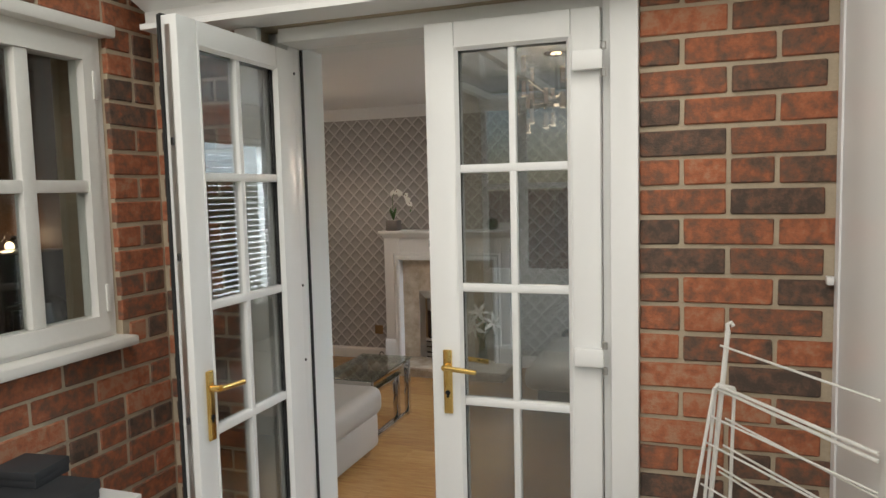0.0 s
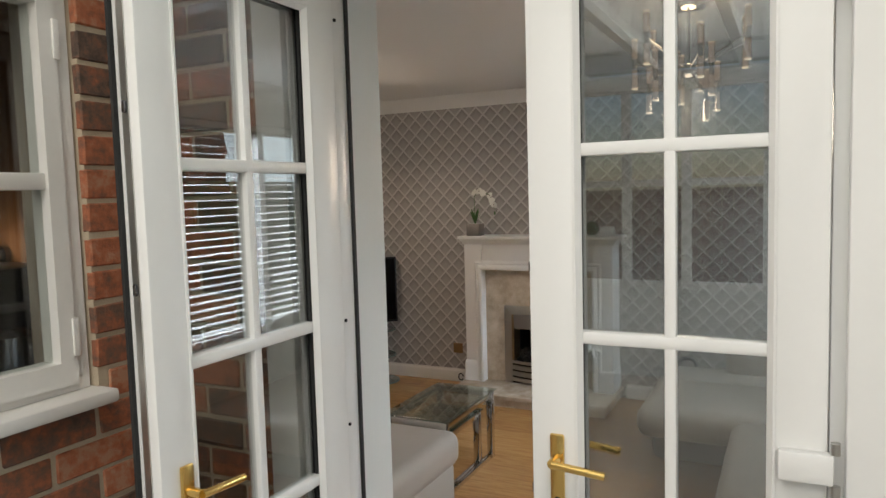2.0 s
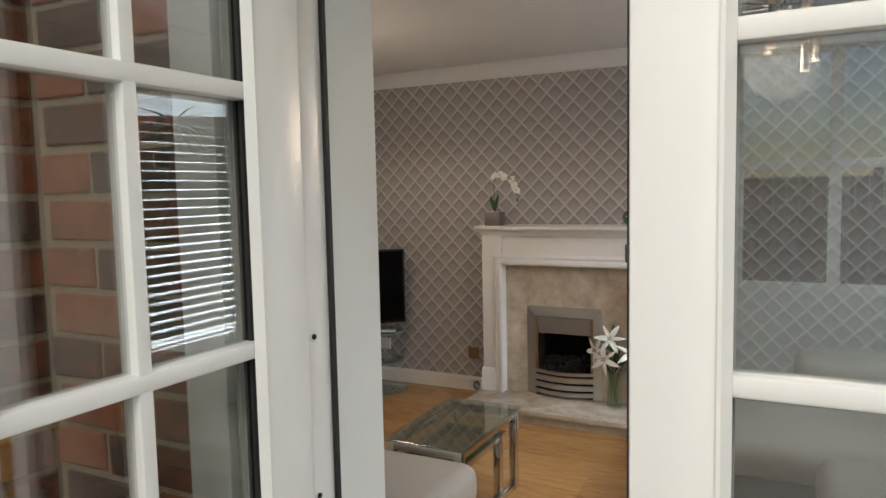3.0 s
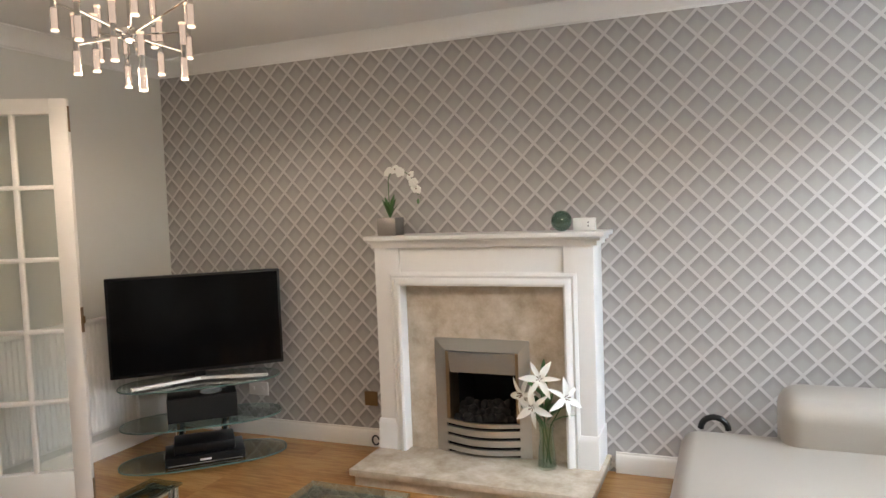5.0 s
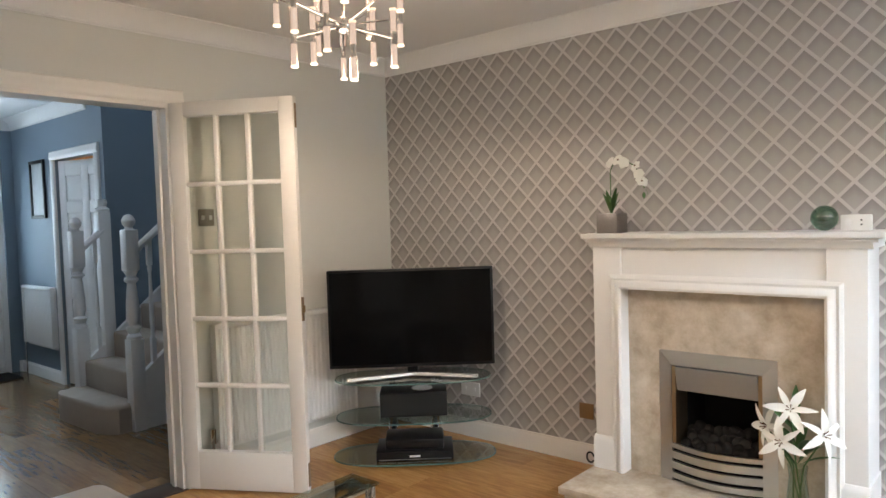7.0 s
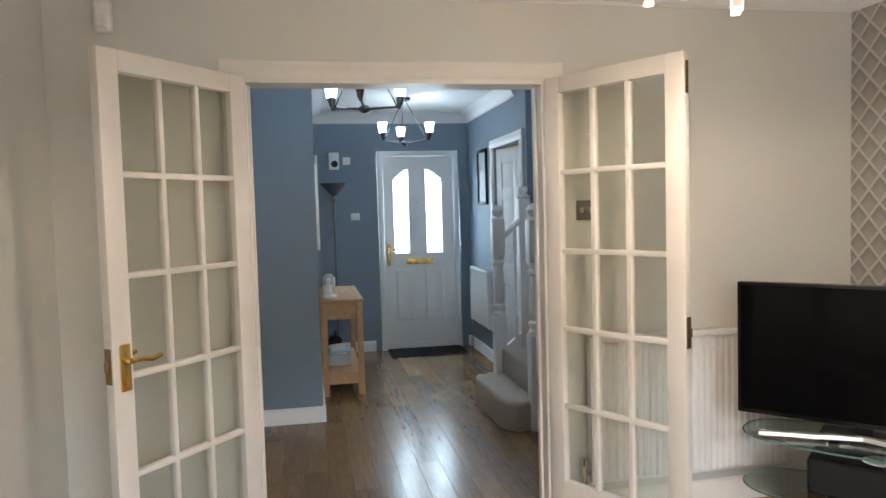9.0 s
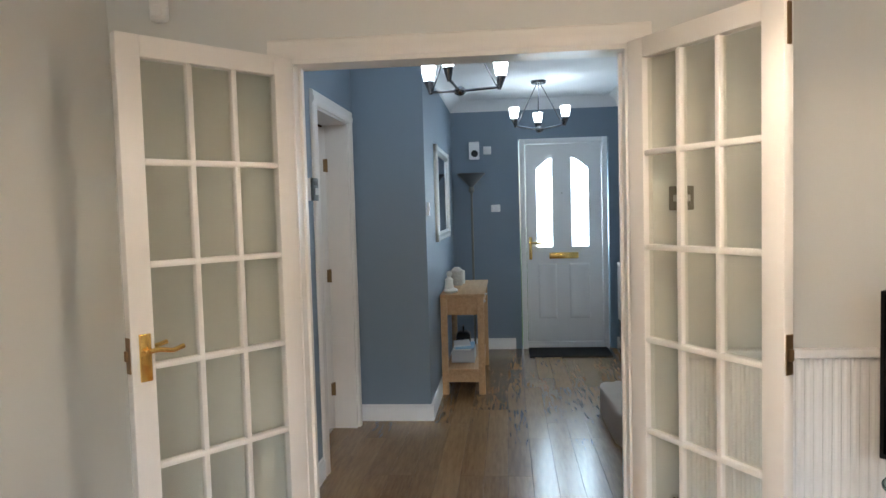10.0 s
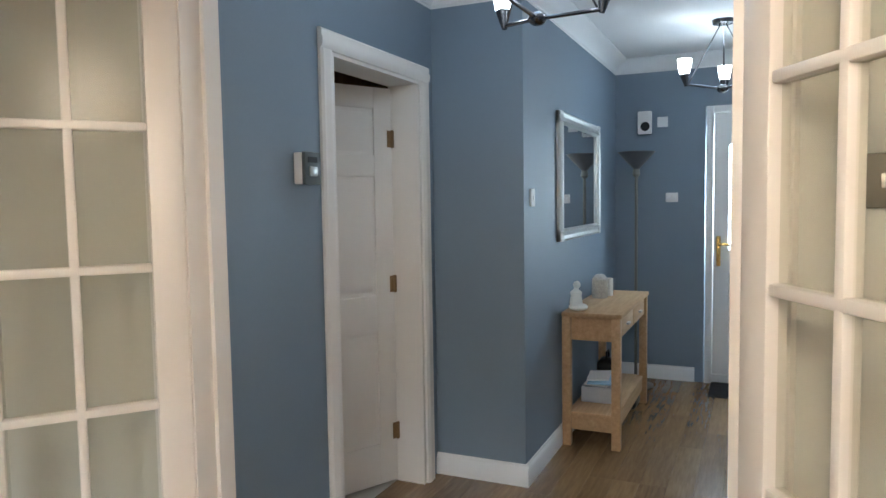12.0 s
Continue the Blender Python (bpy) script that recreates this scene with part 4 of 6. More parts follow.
part("fire_back", B(OX0 - 0.04, OX1 + 0.04, 0.2, 0.31, HZ, OZ1 + 0.04), SOOT, gf)
g = bmesh.new()
prism(g, [(0.0, 0.0), (0.012, 0), (0.035, 0.1), (0.035, 0.115), (0, 0.115)], (OX0 + 0.02, -0.165, 0.525), X, -Y, OX1 - OX0 - 0.04)
part("canopy", g, mat("smoked_steel", (0.30, 0.295, 0.29), 0.38, 0.55), gf, "brushed steel canopy")
rnd = random.Random(4)
for k in range(26):
    g = bmesh.new()
    bmesh.ops.create_icosphere(g, subdivisions=2, radius=0.032)
    for v in g.verts:
        v.co *= 1 + 0.35 * noise.noise(v.co * 30 + Vector((k, 0, 0)))
    ob = part("coal", g, COAL, gf)
    row = k // 9
    ob.location = (OX0 + 0.05 + (k % 9) * 0.037 + rnd.uniform(-.01, .01), -0.12 + 0.04 * row + rnd.uniform(-.01, .01), 0.255 + 0.03 * row + rnd.uniform(-.008, .012))
    ob.rotation_euler = (rnd.random() * 3, rnd.random() * 3, rnd.random() * 3)
part("coal_bed", B(OX0, OX1, -0.14, 0.1, HZ + 0.02, 0.24), SOOT, gf)
# bowed steel bars
for z0, z1 in ((0.105, 0.133), (0.15, 0.185), (0.2, 0.235), (0.25, 0.272)):
    g = bmesh.new()
    n = 14
    ring = []
    for i in range(n + 1):
        u = i / n
        x = OX0 + (OX1 - OX0) * u
        b = -0.195 - 0.05 * math.sin(math.pi * u)
        ring.append([g.verts.new((x, b, z0)), g.verts.new((x, b, z1)), g.verts.new((x, b + 0.015, z1)), g.verts.new((x, b + 0.015, z0))])
    for a, b in zip(ring, ring[1:]):
        for i in range(4):
            g.faces.new((a[i], a[(i + 1) % 4], b[(i + 1) % 4], b[i]))
    g.faces.new(ring[0]); g.faces.new(ring[-1][::-1])
    part("front_bar", g, STEEL, gf)
part("ash_cover", B(OX0 + 0.005, OX1 - 0.005, -0.19, -0.16, HZ + 0.002, 0.245), SOOT, gf)


def leaf_blade(bm, m, length, width, bend=0.3, fold=0.25):
    """A tapered, folded leaf along x."""
    n = 7
    rows = []
    for i in range(n + 1):
        u = i / n
        wd = width * math.sin(math.pi * min(1, u * 0.92 + 0.06)) ** 0.8
        x, z = length * u, -bend * length * u * u
        rows.append([bm.verts.new(m @ Vector((x, s * wd, z + abs(s) * wd * fold))) for s in (-1, 0, 1)])
    for a, b in zip(rows, rows[1:]):
        for i in range(2):
            bm.faces.new((a[i], a[i + 1], b[i + 1], b[i]))


# orchid on the mantel
orc = thing("orchid_plant", "white artificial orchid in a mirrored square pot", "potted orchid", at(-2.72, 5.72, 1.273))
part("pot", B(-0.056, 0.056, -0.056, 0.056, 0, 0.098, bev=0.003), CRYSTAL_DARK, orc, "antique mirrored square pot")
for k in range(6):
    g = bmesh.new()
    leaf_blade(g, Matrix.Translation((0, 0, 0.09)) @ pose(0, 0, 0, 0, -70 - 6 * (k % 2), k * 61 + 15), 0.10 + 0.022 * (k % 3), 0.0125, 0.2)
    part("leaf", g, GREEN, orc)
g = bmesh.new()
stem = [(0, 0, 0.09), (-0.004, 0, 0.2), (-0.002, -0.004, 0.31), (0.025, -0.008, 0.352), (0.08, -0.012, 0.355), (0.135, -0.018, 0.325), (0.172, -0.022, 0.27), (0.185, -0.024, 0.215)]
tube(g, stem, 0.0028, 6)
part("stem", g, GREEN, orc)
for k, (x, y, z) in enumerate(((0.0, -0.015, 0.35), (0.05, -0.02, 0.36), (0.085, -0.03, 0.345), (0.14, -0.025, 0.325), (0.16, -0.03, 0.285), (0.178, -0.03, 0.25))):
    g = bmesh.new()
    bmesh.ops.create_icosphere(g, subdivisions=1, radius=0.005, matrix=Matrix.Translation((x, y - 0.004, z)))
    fl = part("flower", g, STAMEN if k % 2 else PETAL, orc)
    for p in range(5):
        g = bmesh.new()
        leaf_blade(g, pose(x, y, z, 68 - 9 * (k % 2), 6 * (k % 3), 24 * (k % 3) - 22) @ pose(0, 0, 0, 0, 0, 72 * p + 20 * k), 0.033 if p % 2 else 0.028, 0.017, 0.2, 0.12)
        part("petal", g, PETAL, fl)
for k, (x, z) in enumerate(((0.19, 0.21), (0.183, 0.195))):
    g = bmesh.new()
    leaf_blade(g, pose(x, -0.024, z, 0, 60 + 20 * k, 30 + 90 * k), 0.03, 0.008, 0.2)
    part("bud_leaf", g, GREEN, orc)

gl = thing("glass_ornament", "round green glass ornament on the mantel", "glass ball", at(-1.77, 5.74, 1.273))
g = bmesh.new()
bmesh.ops.create_uvsphere(g, u_segments=24, v_segments=14, radius=0.053, matrix=Matrix.Translation((0, 0, 0.053)))
part("ball", g, GREEN_GLASS, gl)
g = bmesh.new()
bmesh.ops.create_icosphere(g, subdivisions=2, radius=0.034, matrix=Matrix.Translation((0.005, 0, 0.045)))
for v in g.verts:
    v.co += Vector((0.01, 0.008, 0.008)) * noise.noise(v.co * 60)
part("inner_swirl", g, GREEN, gl)
tm = thing("heating_timer", "small white plastic timer box on the mantel", "timer", at(-1.66, 5.77, 1.273))
part("case", B(-0.055, 0.055, -0.018, 0.018, 0, 0.065, bev=0.005), WHITE_PLASTIC, tm)
g = bmesh.new()
cyl(g, (-0.025, -0.018, 0.035), (-0.025, -0.023, 0.035), 0.014)
part("dial", g, SATIN_WHITE, tm)
part("button", B(0.018, 0.024, -0.021, -0.018, 0.04, 0.046), BLACK, tm)
part("button", B(0.018, 0.024, -0.021, -0.018, 0.022, 0.028), BLACK, tm)

# lilies on the hearth
vs = thing("vase_of_lilies", "clear glass vase of white artificial lilies on the hearth", "vase of flowers", at(-1.85, 5.625, 0.09))
g = bmesh.new()
lathe(g, [(0.046, 0), (0.048, 0.01), (0.042, 0.1), (0.034, 0.17), (0.04, 0.215), (0.0385, 0.215), (0.0325, 0.17), (0.0405, 0.1), (0.045, 0.014)])
part("vase", g, VASE_GLASS, vs)
heads = ((-0.01, -0.06, 0.462), (-0.105, -0.03, 0.372), (0.105, -0.04, 0.372), (-0.035, -0.10, 0.335))
for k, hp in enumerate(heads):
    g = bmesh.new()
    tube(g, [(0.02 * math.cos(k), 0.02 * math.sin(k), 0.02), (hp[0] * 0.25, hp[1] * 0.25, 0.22), tuple(c * 0.93 for c in hp)], 0.0035, 6)
    part("stem", g, GREEN, vs)
    face = Vector((hp[0] * 1.3 + 0.03, -0.14, 0.07 - 0.05 * (k % 2))).to_track_quat('Z', 'Y').to_matrix().to_4x4()
    g = bmesh.new()
    cyl(g, Matrix.Translation(hp) @ face @ Vector((0, 0, -0.03)), Matrix.Translation(hp) @ face @ Vector((0, 0, 0.008)), 0.004, 0.012, 8)
    fl = part("lily", g, PETAL, vs)
    for p in range(6):
        g = bmesh.new()
        leaf_blade(g, Matrix.Translation(hp) @ face @ pose(0, 0, 0, 0, -38 + 7 * ((p + k) % 3), 60 * p + 13 * k), 0.092, 0.018 if p % 2 else 0.0125, 0.55, 0.3)
        part("petal", g, PETAL, fl)
    g = bmesh.new()
    for p in range(5):
        q = Matrix.Translation(hp) @ face @ pose(0, 0, 0, 0, -65, 72 * p)
        cyl(g, q @ Vector((0.01, 0, 0)), q @ Vector((0.036, 0, 0)), 0.001, 0.0025, 6)
    part("stamen", g, STAMEN, fl)
for k in range(9):
    g = bmesh.new()
    leaf_blade(g, Matrix.Translation((0.01 * math.cos(k), 0.01 * math.sin(k), 0.22 + 0.02 * (k % 4))) @ pose(0, 0, 0, 0, -38 - 9 * (k % 3), k * 43), 0.15 + 0.02 * (k % 3), 0.018, 0.3)
    part("leaf", g, GREEN, vs)
for zz, tilt, turn, ln in ((0.35, -72, 100, 0.2), (0.36, -40, 165, 0.16)):
    g = bmesh.new()
    leaf_blade(g, Matrix.Translation((-0.01, 0, zz)) @ pose(0, 0, 0, 0, tilt, turn), ln, 0.02, 0.1)
    part("leaf", g, GREEN, vs)


def socket(name, label, m, w=0.086, h=0.086, plate=WHITE_PLASTIC, marks=2):
    """A wall plate, face towards -y."""
    t = thing(name, label, "wall socket", m)
    part("plate", B(-w / 2, w / 2, -0.01, 0, -h / 2, h / 2, bev=0.003), plate, t)
    for i in range(marks):
        x = -w / 4 + i * w / 2 if marks > 1 else 0
        part("rocker", B(x - 0.009, x + 0.009, -0.014, -0.01, -0.012, 0.012, bev=0.002), STEEL if plate is not WHITE_PLASTIC else SATIN_WHITE, t)
    return t


socket("fused_spur", "aged brass fused spur plate on the wallpaper", at(-2.985, 5.899, 0.29), plate=BRONZE, marks=0)
socket("wall_socket", "white double wall socket behind the television", at(-3.80, 5.899, 0.30), 0.146, 0.086)
g = bmesh.new()
tube(g, [(-2.955 + 0.022 * math.cos(a), 5.872, 0.045 + 0.028 * math.sin(a)) for a in [0.2 + 0.5 * i for i in range(12)]], 0.005, 8)
tagged(part("cable_end", g, BLACK), "black cable end at the skirting board", "cable")

# television and its stand across the corner
tvm = at(-3.85, 5.43, 0, 42.5)
tv = thing("television", "black flat-screen television on a corner stand", "television", tvm)
g = bmesh.new()
box(g, -0.475, 0.475, -0.03, 0.02, 0.525, 1.09, 0.005)
box(g, -0.3, 0.3, 0.02, 0.06, 0.6, 0.95, 0.01)
part("case", g, BLACK, tv)
part("screen", B(-0.46, 0.46, -0.0335, -0.031, 0.545, 1.077), SCREEN, tv)
g = B(-0.03, 0.03, -0.02, 0.03, 0.485, 0.54, bev=0.006)
box(g, -0.16, 0.16, -0.1, 0.08, 0.478, 0.487, 0.003)
part("foot", g, BLACK, tv)
st = thing("tv_stand", "three-tier clear glass corner television stand", "tv stand", tvm)


def shelf_outline(w):
    pts = []
    for i in range(48):
        a = 2 * math.pi * i / 48
        c, q = math.cos(a), math.sin(a)
        pts.append((w * math.copysign(abs(c) ** 0.62, c), -0.05 + 0.2 * math.copysign(abs(q) ** 0.85, q)))
    return pts


def corner_shelf(z, w, d, th=0.008):
    """Long rounded sheet of glass."""
    g = bmesh.new()
    outline = shelf_outline(w)
    a = [g.verts.new((x, y, z)) for x, y in outline]
    b = [g.verts.new((x, y, z + th)) for x, y in outline]
    n = len(outline)
    g.faces.new(a[::-1]); g.faces.new(b)
    for i in range(n):
        g.faces.new((a[i], a[(i + 1) % n], b[(i + 1) % n], b[i]))
    return g


EDGE_GLASS = mat("green_glass_edge", (0.10, 0.17, 0.16), 0.1, 0, 0.1, 9, 60, 0)
for z, w in ((0.47, 0.44), (0.25, 0.44), (0.025, 0.46)):
    part("glass_shelf", corner_shelf(z, w, 0.16), SHELF_GLASS, st, smooth=False).visible_shadow = False
    g = bmesh.new()
    ring = [(x * 1.003, y, z + 0.004) for x, y in shelf_outline(w)]
    tube(g, ring + ring[:1], 0.0042, 6)
    part("polished_edge", g, EDGE_GLASS, st)
for x in (-0.13, 0.13):
    g = bmesh.new()
    cyl(g, (x, 0.12, 0.0), (x, 0.12, 0.47), 0.028)
    part("post", g, CHROME, st)
for x in (-0.36, 0.36):
    g = bmesh.new()
    cyl(g, (x, -0.1, 0.0), (x, -0.1, 0.025), 0.016)
    part("foot", g, CHROME, st)
sb = thing("silver_stand_foot", "bent silver foot bar on the top glass shelf", "tv foot", tvm @ at(0, -0.06, 0.487))
g = bmesh.new()
for sx in (-1, 1):
    prism(g, [(-0.02, 0), (0.02, 0), (0.014, 0.014), (-0.014, 0.014)], (0, 0, 0), Vector((sx * 0.36, -0.12, 0)), Vector((0.33, 0.94, 0)) if sx > 0 else Vector((-0.33, 0.94, 0)), 0.38)
part("bar", g, mat("silver_plastic", (0.72, 0.72, 0.72), 0.25, 0.5), sb)
bx = thing("speaker_box", "black centre speaker on the middle glass shelf", "speaker", tvm @ at(0, -0.02, 0.258))
part("cabinet", B(-0.19, 0.19, -0.1, 0.1, 0, 0.14, bev=0.006), BLACK, bx)
part("grille", B(-0.18, 0.18, -0.104, -0.1, 0.01, 0.13), mat("black_speaker_cloth", (0.012, 0.012, 0.012), 0.9), bx)
dk = thing("disc", "small white disc lying on the speaker", "disc", tvm @ at(0.05, -0.02, 0.398))
part("disc_plate", lathe(bmesh.new(), [(0.06, 0), (0.06, 0.003), (0.01, 0.004)]), WHITE_PLASTIC, dk)
sv = thing("set_top_box", "black set-top box stacked on the recorder", "set-top box", tvm @ at(0, -0.05, 0.083))
part("case", B(-0.165, 0.165, -0.11, 0.11, 0, 0.06, bev=0.012), BLACK, sv)
rc = thing("disc_recorder", "black disc recorder on the bottom glass shelf", "recorder", tvm @ at(0, -0.06, 0.033))
part("case", B(-0.215, 0.215, -0.13, 0.13, 0, 0.05, bev=0.004), BLACK, rc)
part("display", B(-0.03, 0.03, -0.1325, -0.131, 0.02, 0.03), WHITE_PLASTIC, rc)
part("trim_line", B(-0.2, 0.2, -0.1325, -0.131, 0.006, 0.01), STEEL, rc)


def radiator(m, w, z0, z1, label):
    """Ribbed white steel panel radiator, back at y=0, face towards -y."""
    t = thing("radiator", label, "radiator", m)
    g = bmesh.new()
    n = int(w / 0.033)
    pts = [(-w / 2, -0.045)]
    for i in range(n):
        x = -w / 2 + 0.02 + (w - 0.04) * i / n
        d = (w - 0.04) / n
        pts += [(x + d * 0.15, -0.045), (x + d * 0.35, -0.052), (x + d * 0.7, -0.052), (x + d * 0.9, -0.045)]
    pts += [(w / 2, -0.045), (w / 2, -0.03), (-w / 2, -0.03)]
    a = [g.verts.new((x, y, z0 + 0.02)) for x, y in pts]
    b = [g.verts.new((x, y, z1 - 0.03)) for x, y in pts]
    k = len(pts)
    for i in range(k):
        g.faces.new((a[i], a[(i + 1) % k], b[(i + 1) % k], b[i]))
    g.faces.new(a[::-1]); g.faces.new(b)
    part("front_panel", g, SATIN_WHITE, t)
    part("top_grille", B(-w / 2, w / 2, -0.065, -0.012, z1 - 0.03, z1, bev=0.006), SATIN_WHITE, t)
    part("back_panel", B(-w / 2, w / 2, -0.028, -0.014, z0, z1 - 0.03), SATIN_WHITE, t)
    for s in (-1, 1):
        part("side_cap", B(s * w / 2 - 0.004, s * w / 2 + 0.004, -0.064, -0.012, z0 + 0.02, z1 - 0.004), SATIN_WHITE, t)
    g = bmesh.new()
    cyl(g, (-w / 2 - 0.03, -0.04, 0), (-w / 2 - 0.03, -0.04, z0 + 0.06), 0.008, None, 10)
    cyl(g, (-w / 2 - 0.045, -0.04, z0 + 0.06), (-w / 2, -0.04, z0 + 0.06), 0.012, None, 10)
    cyl(g, (-w / 2 - 0.03, -0.04, z0 + 0.05), (-w / 2 - 0.03, -0.04, z0 + 0.13), 0.018, None, 12)
    part("valve", g, CHROME, t)
    return t


radiator(pose(-4.466, 5.0, 0, 0, 0, 90), 0.98, 0.16, 0.845, "white ribbed steel radiator on the lounge wall")
SATIN_METAL = mat("satin_nickel_plate", (0.22, 0.20, 0.17), 0.45, 0.7)
sw = socket("light_switch", "brushed steel light switch plate on the lounge wall", pose(-4.469, 4.52, 1.414, 0, 0, 90), 0.09, 0.09, SATIN_METAL, 2)


def chandelier(m, label):
    """Chrome sputnik fitting: thin arms that carry upright crystal tubes with chrome collars."""
    t = thing("chandelier", label, "chandelier", m, "pair of chandeliers")
    g = bmesh.new()
    lathe(g, [(0.075, 0.0), (0.075, -0.018), (0.06, -0.026), (0.012, -0.03)][::-1])
    part("ceiling_rose", g, CHROME, t)
    g = bmesh.new()
    cyl(g, (0, 0, -0.02), (0, 0, -0.29), 0.006, None, 10)
    part("rod", g, CHROME, t)
    g = bmesh.new()
    bmesh.ops.create_uvsphere(g, u_segments=18, v_segments=12, radius=0.036, matrix=Matrix.Translation((0, 0, -0.29)))
    part("hub", g, CHROME, t)
    r = random.Random(7)
    n = 14
    for k in range(n):
        a = 2 * math.pi * k / n + 0.2
        up = (0.12, -0.06, 0.045, -0.02)[k % 4]
        ln = (0.25, 0.185, 0.22, 0.145)[k % 4]
        if k == 13:
            up, ln = -0.115, 0.07
        e = Vector((1.06 * ln * math.cos(a), 1.06 * ln * math.sin(a), -0.29 + up))
        g = bmesh.new()
        cyl(g, (0, 0, -0.29), e, 0.0045, None, 8)
        arm = part("arm", g, CHROME, t)
        g = bmesh.new()
        cyl(g, e + Vector((0, 0, -0.024)), e + Vector((0, 0, 0.024)), 0.0105, None, 14)
        part("collar", g, CHROME, arm)
        for s in (1, -1):
            g = bmesh.new()
            cyl(g, e + Vector((0, 0, s * 0.024)), e + Vector((0, 0, s * 0.112)), 0.0148, None, 16)
            tb = part("crystal_tube", g, CRYSTAL, arm)
            tb.visible_shadow = False
            g = bmesh.new()
            cyl(g, e + Vector((0, 0, s * 0.106)), e + Vector((0, 0, s * 0.1135)), 0.0144, None, 16)
            core = bmesh.new()
            cyl(core, e + Vector((0, 0, s * 0.026)), e + Vector((0, 0, s * 0.105)), 0.0118, None, 12)
            part("light_core", core, LAMP_CORE, arm)
            part("lit_tip", g, LAMP_TIP if s > 0 else LAMP_WARM, arm, "warm glowing tip")
    return t


chandelier(at(-3.157, 4.38, CEIL), "chrome chandelier with lit crystal tubes above the fireplace side")
chandelier(pose(-0.845, 3.86, CEIL, 0, 0, 20), "chrome chandelier with lit crystal tubes near the patio doors")
for x, y in ((-3.157, 4.38), (-0.845, 3.86)):
    lamp("chandelier_glow", 'POINT', at(x, y, 1.92), LOUNGE_W, WARM, 0.2)
    lamp("chandelier_uplight", 'POINT', at(x, y, 2.365), 1.7, (1.0, 0.70, 0.42), 0.05)
    lamp("chandelier_downlight", 'SPOT', at(x, y, 1.94), LOUNGE_DOWN, WARM, 0.12)


def glass_table(m, label, w=0.40, d=0.69, h=0.425):
    """Side table: glass top on a chrome square-tube frame with inner rail."""
    t = thing("glass_table", label, "side table", m, "glass side tables")
    part("tabletop", B(-w / 2, w / 2, -d / 2, d / 2, h - 0.01, h, bev=0.002), TABLE_GLASS, t, smooth=False).visible_shadow = False
    k = 0.019
    for sx in (-1, 1):
        for sy in (-1, 1):
            x, y = sx * (w / 2 - 0.03), sy * (d / 2 - 0.03)
            part("leg", B(x - k, x + k, y - k, y + k, 0, h - 0.012, bev=0.003), CHROME, t)
    for sx in (-1, 1):
        x = sx * (w / 2 - 0.03)
        part("side_rail", B(x - k * .7, x + k * .7, -d / 2 + 0.05, d / 2 - 0.05, h - 0.05, h - 0.014, bev=0.003), CHROME, t)
        part("floor_rail", B(x - k * .7, x + k * .7, -d / 2 + 0.05, d / 2 - 0.05, 0, 0.028, bev=0.003), CHROME, t)
    for sy in (-1, 1):
        y = sy * (d / 2 - 0.03)
        part("end_rail", B(-w / 2 + 0.045, w / 2 - 0.045, y - k * .7, y + k * .7, h - 0.05, h - 0.014, bev=0.003), CHROME, t)
    return t


glass_table(at(-2.23, 4.06), "glass-topped side table on a chrome frame beside the sofa")
glass_table(at(-2.215, 3.985), "smaller glass-topped table on a chrome frame nested under the larger", 0.33, 0.52, 0.345)
glass_table(at(-2.975, 3.90), "narrow glass-topped side table on a chrome frame by the fireplace", 0.15)


def cushion(x0, x1, y0, y1, z0, z1, r=0.05):
    g = B(x0, x1, y0, y1, z0, z1, bev=r, seg=4)
    c = Vector(((x0 + x1) / 2, (y0 + y1) / 2, (z0 + z1) / 2))
    for v in g.verts:
        f = max(abs(v.co.x - c.x) / (x1 - x0), abs(v.co.y - c.y) / (y1 - y0)) * 2
        v.co.z += 0.004 * noise.noise(v.co * 5)
        if v.co.z > c.z:
            v.co.z += 0.012 * (1 - f)
    return g


sf = thing("sofa", "grey leather sofa facing the fireplace", "sofa", at(-2.86, 2.97))
part("base", B(-0.90, 0.925, -0.42, 0.64, 0.05, 0.27, bev=0.03), LEATHER, sf)
for x0, x1 in ((-0.93, 0.0), (0.0, 0.945)):
    part("seat_cushion", cushion(x0, x1, -0.35, 0.68, 0.25, 0.425, 0.06), LEATHER, sf)
part("backrest", cushion(-0.5, 0.3, -0.6, -0.36, 0.2, 0.6, 0.06), LEATHER, sf)
for x in (-0.85, 0.85):
    for y in (-0.36, 0.56):
        part("foot", B(x - 0.03, x + 0.03, y - 0.03, y + 0.03, 0, 0.05), CHROME, sf)

cs = thing("corner_sofa", "large grey leather corner sofa with adjustable headrests", "corner sofa", at(0.3, 4.9))
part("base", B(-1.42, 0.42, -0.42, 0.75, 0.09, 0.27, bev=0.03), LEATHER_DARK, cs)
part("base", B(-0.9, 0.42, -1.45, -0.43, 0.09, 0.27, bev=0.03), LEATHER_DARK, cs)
part("seat_cushion", cushion(-1.5, -0.55, -0.5, 0.60, 0.22, 0.40, 0.075), LEATHER, cs)
part("seat_cushion", cushion(-0.56, 0.42, -0.5, 0.55, 0.22, 0.40, 0.075), LEATHER, cs)
part("seat_cushion", cushion(-1.0, 0.15, -1.5, -0.5, 0.22, 0.40, 0.075), LEATHER, cs)
part("backrest", cushion(-1.1, -0.32, 0.42, 0.82, 0.2, 0.58, 0.08), LEATHER, cs)
part("backrest", cushion(-0.33, 0.42, 0.42, 0.82, 0.2, 0.58, 0.08), LEATHER, cs)
part("backrest", cushion(0.12, 0.42, -1.5, 0.45, 0.2, 0.72, 0.08), LEATHER, cs)
